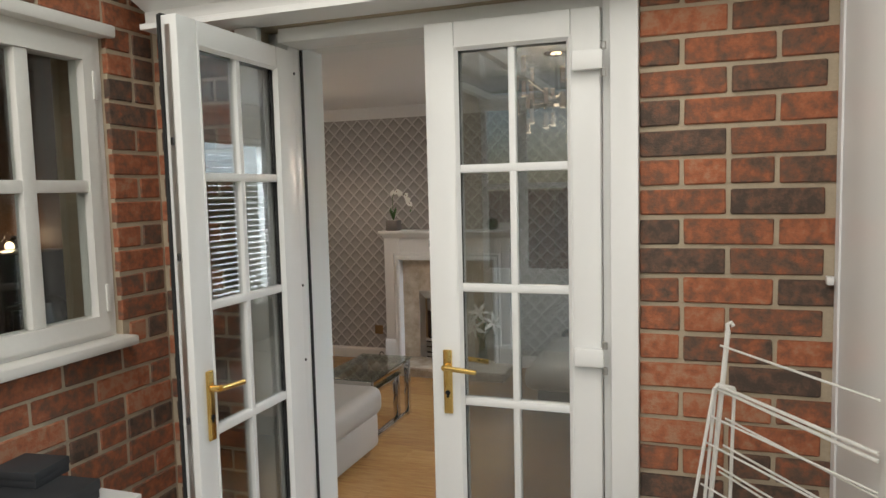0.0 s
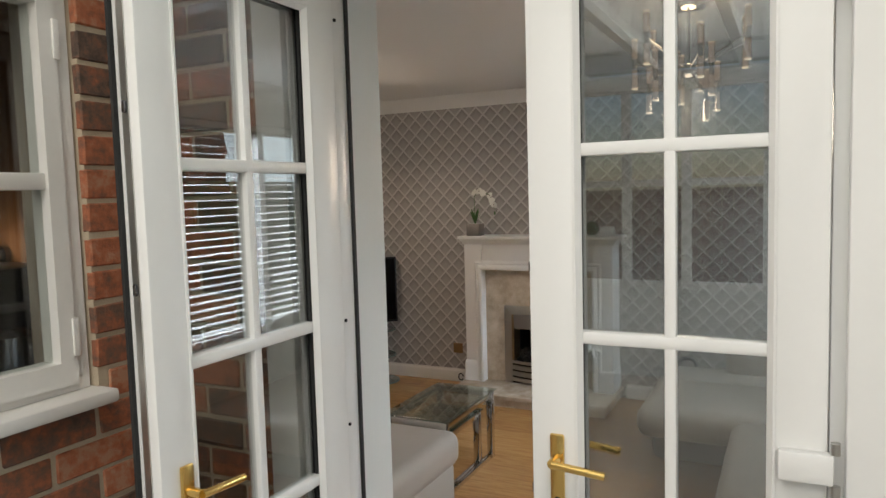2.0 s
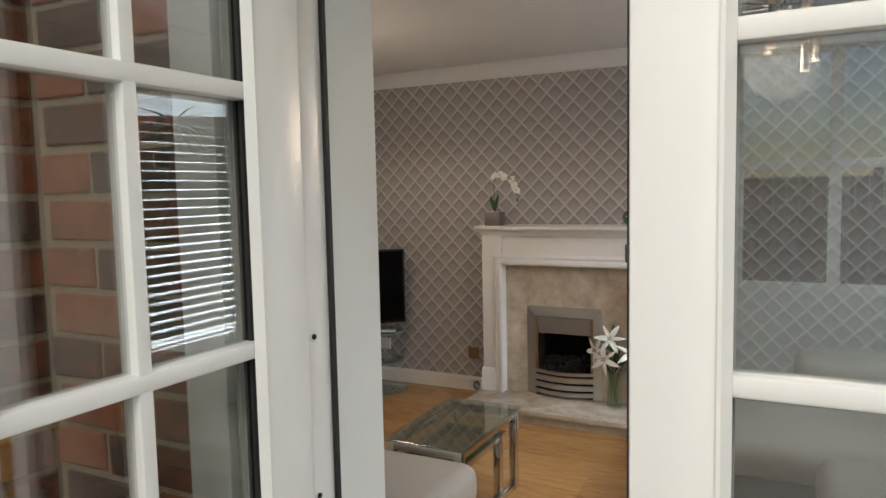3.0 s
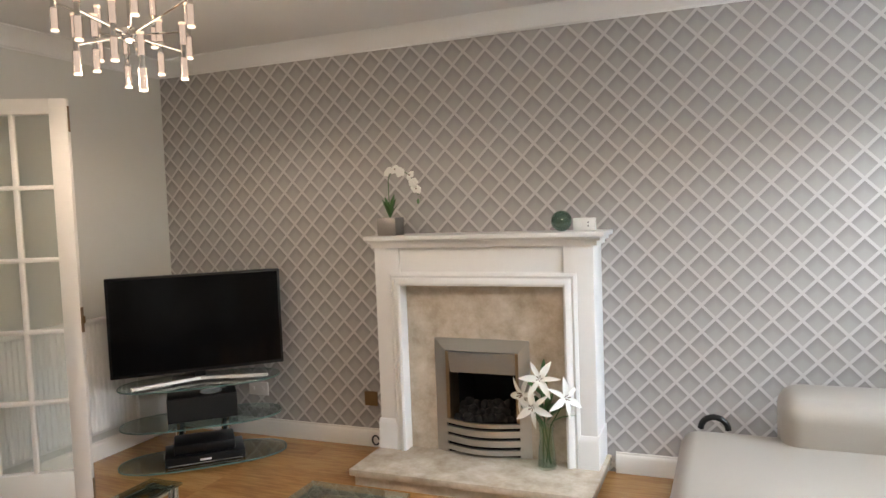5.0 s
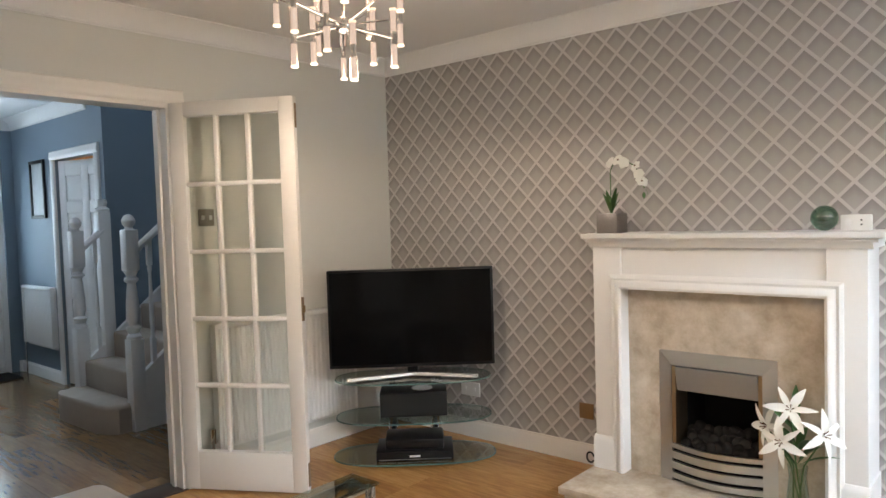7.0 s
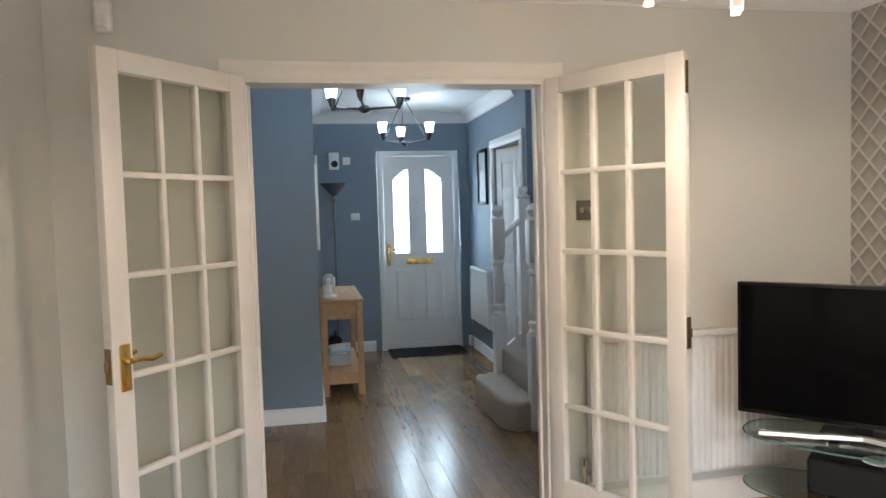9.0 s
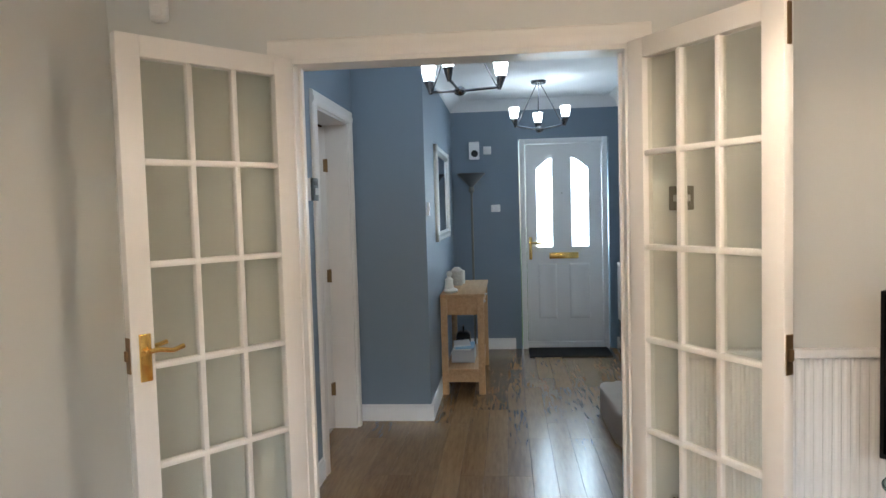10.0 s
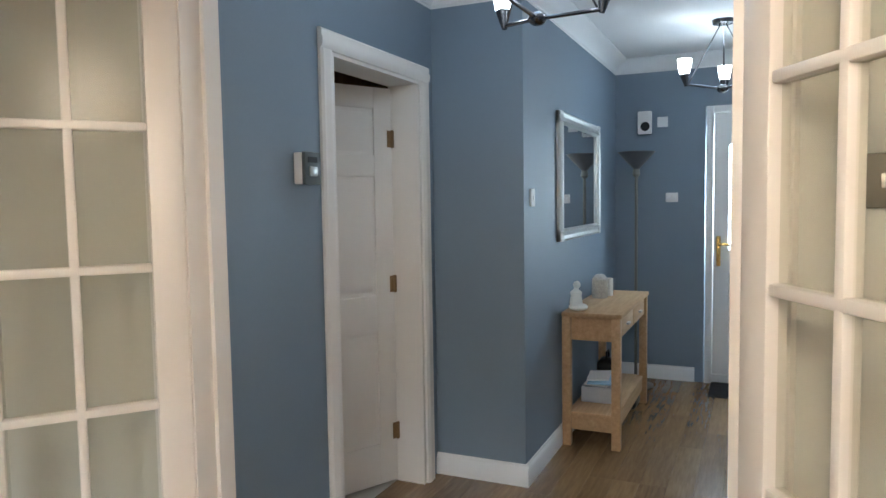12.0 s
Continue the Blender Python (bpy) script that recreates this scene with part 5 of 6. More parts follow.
for x, y in ((-1.33, -0.34), (-1.33, 0.6), (-0.85, -1.38), (0.3, -1.38), (0.3, 0.6)):
    part("foot", B(x - 0.05, x + 0.05, y - 0.04, y + 0.04, 0, 0.09, bev=0.004), CHROME, cs)
g = bmesh.new()
tube(g, [(-1.36 + 0.058 * math.cos(a), 0.66, 0.375 + 0.056 * math.sin(a)) for a in [math.pi * i / 12 for i in range(13)]], 0.014, 10)
part("headrest_arm", g, BLACK, cs, "dark gloss headrest bracket")
cu = thing("scatter_cushion", "grey scatter cushion leaning on the corner sofa", "cushion", pose(0.25, 4.1, 0.66, 70, 0, 80))
part("cover", cushion(-0.22, 0.22, -0.22, 0.22, -0.06, 0.06, 0.055), LEATHER_DARK, cu)

# east window with a venetian blind
ew = thing("window_4", "white upvc lounge window with a white venetian blind", "window", kind="structure")
part("window_frame", wall_boxes('y', 3.68, 5.5, 0.82, 0.88, 0.64, 2.15, ((3.74, 4.56, 0.70, 2.09), (4.62, 5.44, 0.70, 2.09))), UPVC, ew)
p = part("pane", B(0.845, 0.851, 3.74, 5.44, 0.70, 2.09), CLEAR, ew, smooth=False)
p.visible_shadow = False
part("window_sill", B(0.68, 0.82, 3.63, 5.55, 0.615, 0.642, bev=0.006), UPVC, ew)
bl = thing("venetian_blind", "white slatted venetian blind hanging in the lounge window", "blind", at(0.79, 4.59, 0.66))
part("head_rail", B(-0.02, 0.02, -0.90, 0.90, 1.44, 1.485, bev=0.004), WHITE_PLASTIC, bl)
slat = B(-0.024, 0.024, -0.895, 0.895, -0.0008, 0.0008)
s0 = part("slat", slat, WHITE_PLASTIC, bl)
s0.location, s0.rotation_euler = (0, 0, 0.02), (0, radians(-9), 0)
for i in range(1, 28):
    s = new("slat", s0.data)
    s.parent = bl
    s.location, s.rotation_euler = (0, 0, 0.02 + i * 0.052), (0, radians(-9), 0)
# garden beyond
SKY_GLOW = mat("bright_overcast_sky", (0.1, 0.1, 0.1), 1.0, 0, 0, 4, 40, 0, 0.0, emit=((0.78, 0.90, 1.0), 4.0))
struct("backdrop_sky", B(70, 70.2, -10, 130, -0.06, 70), SKY_GLOW, "bright overcast sky beyond the garden", "sky")
hd = tagged(part("hedge", B(7.5, 8.6, -4, 22, -0.06, 2.0, bev=0.3, seg=3), HEDGE), "clipped green garden hedge", "hedge", kind="stuff")
ho = thing("neighbour_house", "brick neighbour house with a brown tiled roof", "house", pose(40, 38, 0, 0, 0, 40))
part("wall", B(-3, 3, -5, 5, -0.06, 5.0), mat("far_brick", (0.3, 0.15, 0.1), 0.9), ho)
g = bmesh.new()
prism(g, [(-3.3, 0), (3.3, 0), (0, 2.4)], (0, -5.2, 5.0), Y, X, 10.4)
part("roof", g, TILE_ROOF, ho)
for y in (-3, 0, 3):
    for z in (0.9, 3.4):
        w = part("window", B(-3.04, -2.98, y - 0.6, y + 0.6, z, z + 1.2), UPVC, ho)
        part("pane", B(-3.06, -3.045, y - 0.5, y + 0.5, z + 0.1, z + 1.1), SCREEN, w)
pm = thing("palm_tree", "garden palm with arching green fronds", "palm", at(5.6, 8.3, -0.06))
g = bmesh.new()
cyl(g, (0, 0, 0), (0, 0, 2.6), 0.12, 0.09, 12)
part("trunk", g, DARK_WOOD, pm)
g = bmesh.new()
for k in range(46):
    leaf_blade(g, Matrix.Translation((0, 0, 2.6)) @ pose(0, 0, 0, 0, 25 - 60 * ((k * 7) % 11) / 11, k * 137.5), 0.9, 0.02, 0.35)
part("crown", g, GREEN, pm)

pir = thing("alarm_sensor", "small white plastic alarm sensor high on the wall", "alarm sensor", at(-4.468, 2.53, 2.215))
part("case", cushion(0, 0.05, -0.033, 0.033, -0.055, 0.065, 0.016), WHITE_PLASTIC, pir)
part("lens", cushion(0.04, 0.058, -0.022, 0.022, -0.042, 0.0, 0.008), SATIN_WHITE, pir)

# ---- hall ----


def panel_leaf(bm, w, h, panels, th=0.02):
    """Moulded door: thin core, proud stiles and rails, raised fields in the recesses on both faces."""
    d = 0.010
    box(bm, 0.002, w - 0.002, -th + d, th - d, 0.002, h - 0.002)
    cols = sorted({(p[0], p[1]) for p in panels})
    rows = sorted({(p[2], p[3]) for p in panels})
    xs = [0.0] + [v for c in cols for v in c] + [w]
    zs = [0.0] + [v for r in rows for v in r] + [h]
    for x0, x1 in zip(xs[::2], xs[1::2]):
        box(bm, x0, x1, -th, th, 0, h, 0.0025)
    for x0, x1 in cols:
        for z0, z1 in zip(zs[::2], zs[1::2]):
            box(bm, x0, x1, -th, th, z0, z1, 0.0025)
    for x0, x1, z0, z1 in panels:
        for s in (-1, 1):
            a = s * (th - d)
            lo = [bm.verts.new((x, a, z)) for x, z in ((x0 + 0.018, z0 + 0.018), (x1 - 0.018, z0 + 0.018), (x1 - 0.018, z1 - 0.018), (x0 + 0.018, z1 - 0.018))]
            hi = [bm.verts.new((x, a + s * 0.0075, z)) for x, z in ((x0 + 0.042, z0 + 0.042), (x1 - 0.042, z0 + 0.042), (x1 - 0.042, z1 - 0.042), (x0 + 0.042, z1 - 0.042))]
            for i in range(4):
                bm.faces.new((lo[i], lo[(i + 1) % 4], hi[(i + 1) % 4], hi[i]))
            bm.faces.new(hi)
    return bm


SIX = [(0.10, 0.33, 1.60, 1.82), (0.43, 0.66, 1.60, 1.82), (0.10, 0.33, 0.93, 1.50), (0.43, 0.66, 0.93, 1.50), (0.10, 0.33, 0.2, 0.75), (0.43, 0.66, 0.2, 0.75)]
kd = thing("door_2", "white moulded six-panel kitchen door standing ajar", "door", pose(-6.145, 2.715, 0.012, 0, 0, -27), kind="structure")
part("leaf", panel_leaf(bmesh.new(), 0.76, 1.92, SIX), GLOSS_WHITE, kd)
for z in (0.25, 0.98, 1.68):
    g = bmesh.new()
    box(g, -0.012, 0.026, 0.02, 0.024, z - 0.04, z + 0.04)
    cyl(g, (0.0, 0.026, z - 0.042), (0.0, 0.026, z + 0.042), 0.007, None, 10)
    part("hinge", g, BRONZE, kd, "aged brass hinge")
sd = thing("door_3", "white moulded panel door standing open into the side room", "door", pose(-7.60, 4.985, 0.012, 0, 0, 13), kind="structure")
part("leaf", panel_leaf(bmesh.new(), 0.70, 1.95, [(a * 0.92, b * 0.92, c, d) for a, b, c, d in SIX]), SATIN_WHITE, sd)
part("door_handle", B(0.625, 0.665, -0.06, -0.02, 0.9, 1.06, bev=0.004), DARK_CHROME, sd)

# front door: inside face at x=-8.64
fd = thing("door_4", "white composite front door with two arched frosted panes", "front door", pose(-8.66, 4.0, 0, 0, 0, 90), kind="structure")
# local x runs along world y, local y runs along world -x
FW = 0.835
g = bmesh.new()
box(g, 0.0, 0.05, -0.03, 0.06, 0.0, 2.05, 0.004)
box(g, FW - 0.05, FW, -0.03, 0.06, 0.0, 2.05, 0.004)
box(g, 0.05, FW - 0.05, -0.03, 0.06, 2.0, 2.05, 0.004)
box(g, 0.05, FW - 0.05, -0.03, 0.06, 0.0, 0.07, 0.004)
part("door_frame", g, SATIN_WHITE, fd)
G0, G1, GZ0, GZ1 = (0.155, 0.31), (0.49, 0.655), 1.0, 1.80
g = wall_boxes('x', 0.055, FW - 0.055, -0.02, 0.02, 0.075, 1.995, ((*G0, GZ0, GZ1 + 0.07), (*G1, GZ0, GZ1 + 0.07)))
for (a, b), flip in ((G0, 1), (G1, -1)):
    # arched shoulder that closes the top of each pane
    n = 8
    top = GZ1 + 0.07
    low = []
    for i in range(n + 1):
        u = i / n
        r = u if flip > 0 else 1 - u
        low.append((a + (b - a) * u, GZ1 - 0.04 + 0.10 * math.sin(r * math.pi / 2) ** 1.2))
    pts = low + [(b, top), (a, top)]
    f, k = [g.verts.new((x, -0.018, z)) for x, z in pts], [g.verts.new((x, 0.018, z)) for x, z in pts]
    for i in range(len(pts)):
        g.faces.new((f[i], f[(i + 1) % len(pts)], k[(i + 1) % len(pts)], k[i]))
    g.faces.new(f[::-1]); g.faces.new(k)
for x0, x1 in ((0.16, 0.34), (0.46, 0.66)):
    ring = []
    for ins, y in ((0, -0.02), (0.014, -0.029), (0.03, -0.029), (0.05, -0.022)):
        ring.append([g.verts.new((x, y, z)) for x, z in ((x0 + ins, 0.30 + ins), (x1 - ins, 0.30 + ins), (x1 - ins, 0.84 - ins), (x0 + ins, 0.84 - ins))])
    for p, q in zip(ring, ring[1:]):
        for i in range(4):
            g.faces.new((p[i], p[(i + 1) % 4], q[(i + 1) % 4], q[i]))
    g.faces.new(ring[-1])
leaf = part("leaf", g, SATIN_WHITE, fd)
for a, b in (G0, G1):
    p = part("pane", B(a, b, -0.004, 0.004, GZ0, GZ1 + 0.07), FROST, leaf, "frosted pane", smooth=False)
    p.visible_shadow = False
part("letter_plate", B(0.27, 0.55, -0.034, -0.02, 0.885, 0.945, bev=0.004), BRASS, leaf, "brass letter plate")
pl = part("lock_plate", B(0.075, 0.105, -0.032, -0.02, 0.88, 1.1, bev=0.004), BRASS, leaf)
g = bmesh.new()
cyl(g, (0.09, -0.032, 1.04), (0.09, -0.065, 1.04), 0.01)
tube(g, [(0.09, -0.065, 1.04), (0.13, -0.07, 1.045), (0.195, -0.066, 1.035)], 0.009, 10)
part("lever", g, BRASS, pl)
g = bmesh.new()
cyl(g, (0.40, -0.024, 1.52), (0.40, -0.02, 1.52), 0.008)
part("spyhole", g, STEEL, leaf)
dm = thing("door_mat", "dark coir doormat inside the front door", "doormat", at(-8.44, 4.43))
part("mat_top", B(-0.2, 0.2, -0.38, 0.38, 0, 0.014, bev=0.004), MAT_DARK, dm)

# pendant fittings


def pendant(m, label, arms=3, turn=0):
    """Dark metal fitting: straps to a small hub, arms with lit frosted cups."""
    t = thing("pendant_light", label, "ceiling light", m, "pair of hall lights")
    g = bmesh.new()
    lathe(g, [(0.012, -0.03), (0.06, -0.022), (0.065, 0.0)])
    part("ceiling_rose", g, DARK_CHROME, t)
    g = bmesh.new()
    bmesh.ops.create_uvsphere(g, u_segments=16, v_segments=10, radius=0.034, matrix=Matrix.Translation((0, 0, -0.40)) @ Matrix.Diagonal((1, 1, 0.75, 1)))
    part("hub", g, DARK_CHROME, t)
    for k in range(arms):
        a = 2 * math.pi * k / arms + radians(turn)
        c, s = math.cos(a), math.sin(a)
        e = Vector((0.225 * c, 0.225 * s, -0.375))
        g = bmesh.new()
        cyl(g, (0, 0, -0.40), e, 0.0075, None, 10)
        arm = part("arm", g, DARK_CHROME, t)
        g = bmesh.new()
        cyl(g, e + Vector((0, 0, -0.012)), e + Vector((0.012 * c, 0.012 * s, 0.06)), 0.010, 0.028, 14)
        part("cup_holder", g, DARK_CHROME, arm)
        g = bmesh.new()
        lathe(g, [(0.028, 0.062), (0.037, 0.11), (0.041, 0.145), (0.036, 0.145), (0.026, 0.07)], tuple(e + Vector((0.012 * c, 0.012 * s, 0))))
        sh = part("shade", g, LAMP_COOL, arm, "lit frosted glass shade")
        sh.visible_shadow = False
        g = bmesh.new()
        cyl(g, e * 0.93 + Vector((0, 0, -0.02)), (0.02 * c, 0.02 * s, -0.03), 0.004, None, 8)
        part("strap", g, DARK_CHROME, arm)
    return t


pendant(at(-5.575, 3.63, CEIL), "dark metal ceiling light with lit frosted cups near the doorway", 3, -10)
pendant(at(-7.655, 4.15, CEIL), "dark metal ceiling light with lit frosted cups by the front door", 3, 60)
for x, y in ((-5.575, 3.63), (-7.655, 4.15)):
    lamp("pendant_glow", 'POINT', at(x, y, 2.24), 0.95, COOL, 0.09)
smk = thing("smoke_alarm", "round white smoke alarm on the hall ceiling", "smoke alarm", at(-6.45, 3.86, CEIL))
part("case", lathe(bmesh.new(), [(0.035, -0.042), (0.055, -0.036), (0.062, -0.008), (0.062, 0)]), WHITE_PLASTIC, smk)

# mirror on the nib wall
mi = thing("wall_mirror", "rectangular wall mirror in a moulded silver frame", "mirror", at(-7.44, 3.342))
MX0, MX1, MZ0, MZ1 = -0.52, 0.54, 1.155, 1.875
FR = [(0, 0), (0.07, 0), (0.07, 0.012), (0.055, 0.028), (0.03, 0.02), (0.012, 0.026), (0, 0.016)]
g = bmesh.new()
prism(g, FR, (MX0, 0, MZ0), (0, 0, 1), X, MZ1 - MZ0, up=Y)
prism(g, FR, (MX1, 0, MZ0), (0, 0, 1), -X, MZ1 - MZ0, up=Y)
prism(g, FR, (MX0, 0, MZ0), X, Vector((0, 0, 1)), MX1 - MX0, up=Y * 0.99)
prism(g, FR, (MX0, 0, MZ1), X, Vector((0, 0, -1)), MX1 - MX0, up=Y * 0.99)
part("frame", g, SILVER_FRAME, mi)
part("mirror_glass", B(MX0 + 0.06, MX1 - 0.06, 0.002, 0.008, MZ0 + 0.06, MZ1 - 0.06), MIRROR, mi, smooth=False)

# console table
ct = thing("console_table", "light oak console table with drawers and low shelf", "console table", at(-7.36, 3.49))
part("tabletop", B(-0.62, 0.42, -0.135, 0.197, 0.735, 0.76, bev=0.004), OAK, ct)
part("apron", B(-0.58, 0.38, -0.11, 0.16, 0.60, 0.735), OAK, ct)
for x0, x1 in ((-0.55, -0.105), (-0.095, 0.34)):
    d = part("drawer", B(x0, x1, 0.16, 0.177, 0.615, 0.72, bev=0.003), OAK, ct)
    g = bmesh.new()
    box(g, (x0 + x1) / 2 - 0.03, (x0 + x1) / 2 + 0.03, 0.177, 0.195, 0.662, 0.674, 0.003)
    part("handle", g, STEEL, d)
for x in (-0.595, 0.39):
    for y in (-0.11, 0.165):
        part("leg", B(x - 0.024, x + 0.024, y - 0.024, y + 0.024, 0, 0.735, bev=0.003), OAK, ct)
part("low_shelf", B(-0.595, 0.39, -0.11, 0.165, 0.17, 0.19, bev=0.002), OAK, ct)
part("low_rail", B(-0.59, 0.385, 0.145, 0.162, 0.09, 0.17), OAK, ct)
part("low_rail", B(0.37, 0.388, -0.1, 0.155, 0.09, 0.17), OAK, ct)
sta = thing("small_statue", "small white seated figure ornament on the console table", "ornament", at(-7.02, 3.42, 0.76))
g = bmesh.new()
bmesh.ops.create_uvsphere(g, u_segments=14, v_segments=10, radius=0.05, matrix=Matrix.Translation((0, 0.012, 0.022)) @ Matrix.Diagonal((0.95, 1.1, 0.45, 1)))
lathe(g, [(0.034, 0.02), (0.036, 0.05), (0.03, 0.085), (0.034, 0.105), (0.016, 0.12), (0.013, 0.128)], (0, 0, 0), 14)
bmesh.ops.create_uvsphere(g, u_segments=12, v_segments=8, radius=0.022, matrix=Matrix.Translation((0, 0.004, 0.147)))
part("figure", g, PETAL, sta)
jar = thing("ornament_jar", "patterned grey and white ceramic jar on the console table", "jar", at(-7.58, 3.44, 0.76))
part("body", lathe(bmesh.new(), [(0.045, 0), (0.052, 0.02), (0.05, 0.12), (0.03, 0.145), (0.02, 0.15)]), mat("patterned_ceramic", (0.5, 0.48, 0.44), 0.4, 0, 0.5, 45, 90, 0.1), jar)
car = thing("candle", "white pillar candle beside the jar", "candle", at(-7.70, 3.47, 0.76))
part("wax", lathe(bmesh.new(), [(0.03, 0), (0.03, 0.11), (0.024, 0.114)]), PETAL, car)
tub = thing("storage_tub", "clear plastic tub with papers on the low shelf", "storage tub", at(-7.33, 3.5, 0.19))
g = bmesh.new()
for c in ((-0.14, 0.14, -0.09, -0.084), (-0.14, 0.14, 0.084, 0.09), (-0.14, -0.134, -0.084, 0.084), (0.134, 0.14, -0.084, 0.084)):
    box(g, *c, 0, 0.09)
box(g, -0.14, 0.14, -0.09, 0.09, 0, 0.004)
part("tub", g, mat("cloudy_plastic", (0.42, 0.44, 0.48), 0.35), tub)
for k, (c, m2) in enumerate((((-0.12, 0.12, -0.07, 0.07), WHITE_PLASTIC), ((-0.10, 0.13, -0.06, 0.085), BLUE_PAPER), ((-0.13, 0.08, -0.08, 0.05), WHITE_PLASTIC))):
    pp = thing("paper_stack", "loose white and pale blue papers in the tub", "papers", pose(-7.33, 3.5, 0.285 + 0.012 * k, 2 * k, 1, 6 * k - 6))
    part("sheets", B(*c, 0, 0.01), m2, pp)
bg = thing("black_bag", "small black bag on the low shelf", "bag", at(-7.62, 3.48, 0.19))
part("body", cushion(-0.07, 0.07, -0.06, 0.06, 0, 0.17, 0.03), BLACK, bg)
g = bmesh.new()
tube(g, [(-0.04, 0, 0.16), (-0.03, 0, 0.22), (0.03, 0, 0.22), (0.04, 0, 0.16)], 0.006)
part("handle", g, BLACK, bg)
fs = thing("shoes", "dark pair of shoes on the floor under the table", "shoes", at(-7.86, 3.6))
part("shoe", cushion(-0.13, 0.13, -0.045, 0.04, 0, 0.07, 0.025), BLACK, fs)

# uplighter floor lamp
fl = thing("floor_lamp", "slim grey uplighter floor lamp with a shallow bowl, unlit", "floor lamp", at(-8.38, 3.54))
LAMP_METAL = mat("pewter_lamp_metal", (0.20, 0.20, 0.185), 0.4, 0.8)
part("base_plate", lathe(bmesh.new(), [(0.125, 0), (0.125, 0.012), (0.03, 0.03)]), LAMP_METAL, fl)
g = bmesh.new()
cyl(g, (0, 0, 0.02), (0, 0, 1.56), 0.011, None, 12)
part("pole", g, LAMP_METAL, fl)
part("collar", lathe(bmesh.new(), [(0.014, 1.54), (0.028, 1.56), (0.022, 1.6)]), LAMP_METAL, fl)
part("bowl", lathe(bmesh.new(), [(0.02, 1.6), (0.07, 1.65), (0.135, 1.72), (0.132, 1.724), (0.065, 1.66), (0.01, 1.615)]), mat("smoked_bowl", (0.10, 0.105, 0.11), 0.3), fl)

# small wall fittings
dc = thing("door_chime", "cream door chime box with a round speaker", "door chime", pose(-8.648, 3.563, 1.955, 0, 0, 90))
part("case", B(-0.05, 0.05, -0.04, 0, -0.085, 0.085, bev=0.006), WHITE_PLASTIC, dc)
g = bmesh.new()
cyl(g, (0.005, -0.04, -0.03), (0.005, -0.044, -0.03), 0.034)
part("speaker", g, BLACK, dc)
socket("blank_plate", "square white blank plate beside the chime", pose(-8.649, 3.69, 1.955, 0, 0, 90), 0.076, 0.076, marks=0)
socket("light_switch", "white double light switch beside the front door", pose(-8.649, 3.76, 1.39, 0, 0, 90), 0.088, 0.07, marks=2)
socket("light_switch", "white light switch at the corner of the blue wall", pose(-6.43, 3.342, 1.4, 0, 0, 180), 0.06, 0.086, marks=1)
th = thing("thermostat", "white and dark wall thermostat beside the kitchen door", "thermostat", pose(-5.2, 2.872, 1.513, 0, 0, 180))
part("back_box", B(-0.045, 0.045, -0.035, 0, -0.055, 0.055, bev=0.004), WHITE_PLASTIC, th)
THERMO = mat("slate_plastic_cover", (0.07, 0.085, 0.09), 0.35)
part("front_cover", B(-0.047, 0.047, -0.05, -0.035, -0.057, 0.057, bev=0.004), THERMO, th, "dark slate front cover")
part("dial", B(-0.024, 0.02, -0.058, -0.05, -0.028, 0.006, bev=0.004), STEEL, th)
part("window", B(-0.03, 0.026, -0.0515, -0.05, 0.02, 0.04), BLACK, th)
pic = thing("picture_frame", "tall narrow dark framed print on the hall wall", "picture", at(-8.01, 4.948))
g = bmesh.new()
for c in ((-0.17, -0.14, 1.475, 2.0), (0.14, 0.17, 1.475, 2.0), (-0.14, 0.14, 1.475, 1.505), (-0.14, 0.14, 1.97, 2.0)):
    box(g, c[0], c[1], -0.022, 0, c[2], c[3], 0.003)
part("frame", g, BLACK, pic)
part("print", B(-0.14, 0.14, -0.008, -0.002, 1.505, 1.97), PICTURE, pic)
radiator(at(-8.06, 4.947), 0.68, 0.3, 0.86, "white ribbed steel radiator on the hall wall")

# ---- stairs ----
SX0, SX1, RISE, GO = -6.575, -5.755, 0.19, 0.225
stair = thing("staircase", "white painted staircase with beige carpeted treads", "staircase", at(-6.3, 4.69))
sx0, sx1 = SX0 + 6.3, SX1 + 6.3
# bullnose first step
g = bmesh.new()
n = 10
outline = [(sx1 + 0.03, 0.05), (sx1 + 0.03, -0.13), (sx1 - 0.03, -0.19), (sx1 - 0.12, -0.22)]
for i in range(n + 1):
    a = -math.pi / 2 - math.pi / 2 * i / n
    outline.append((sx0 + 0.14 + 0.16 * math.cos(a), -0.10 + 0.13 * math.sin(a)))
outline += [(sx0 - 0.02, 0.05)]
lo = [g.verts.new((x, y, 0)) for x, y in outline]
hi = [g.verts.new((x, y, RISE)) for x, y in outline]
for i in range(len(outline)):
    g.faces.new((lo[i], lo[(i + 1) % len(outline)], hi[(i + 1) % len(outline)], hi[i]))
g.faces.new(lo[::-1])
top = g.faces.new(hi)
bmesh.ops.bevel(g, geom=list(top.edges), offset=0.03, segments=3, affect='EDGES', profile=0.5)
part("first_step", g, CARPET, stair)
for i in range(1, 13):
    y0 = 0.03 + GO * (i - 1)
    part("carpet_step", B(sx0, sx1, y0 - 0.03, y0 + GO, max(0.0, RISE * i - 0.02), RISE * (i + 1), bev=0.022, seg=3), CARPET, stair)
slope = RISE / GO
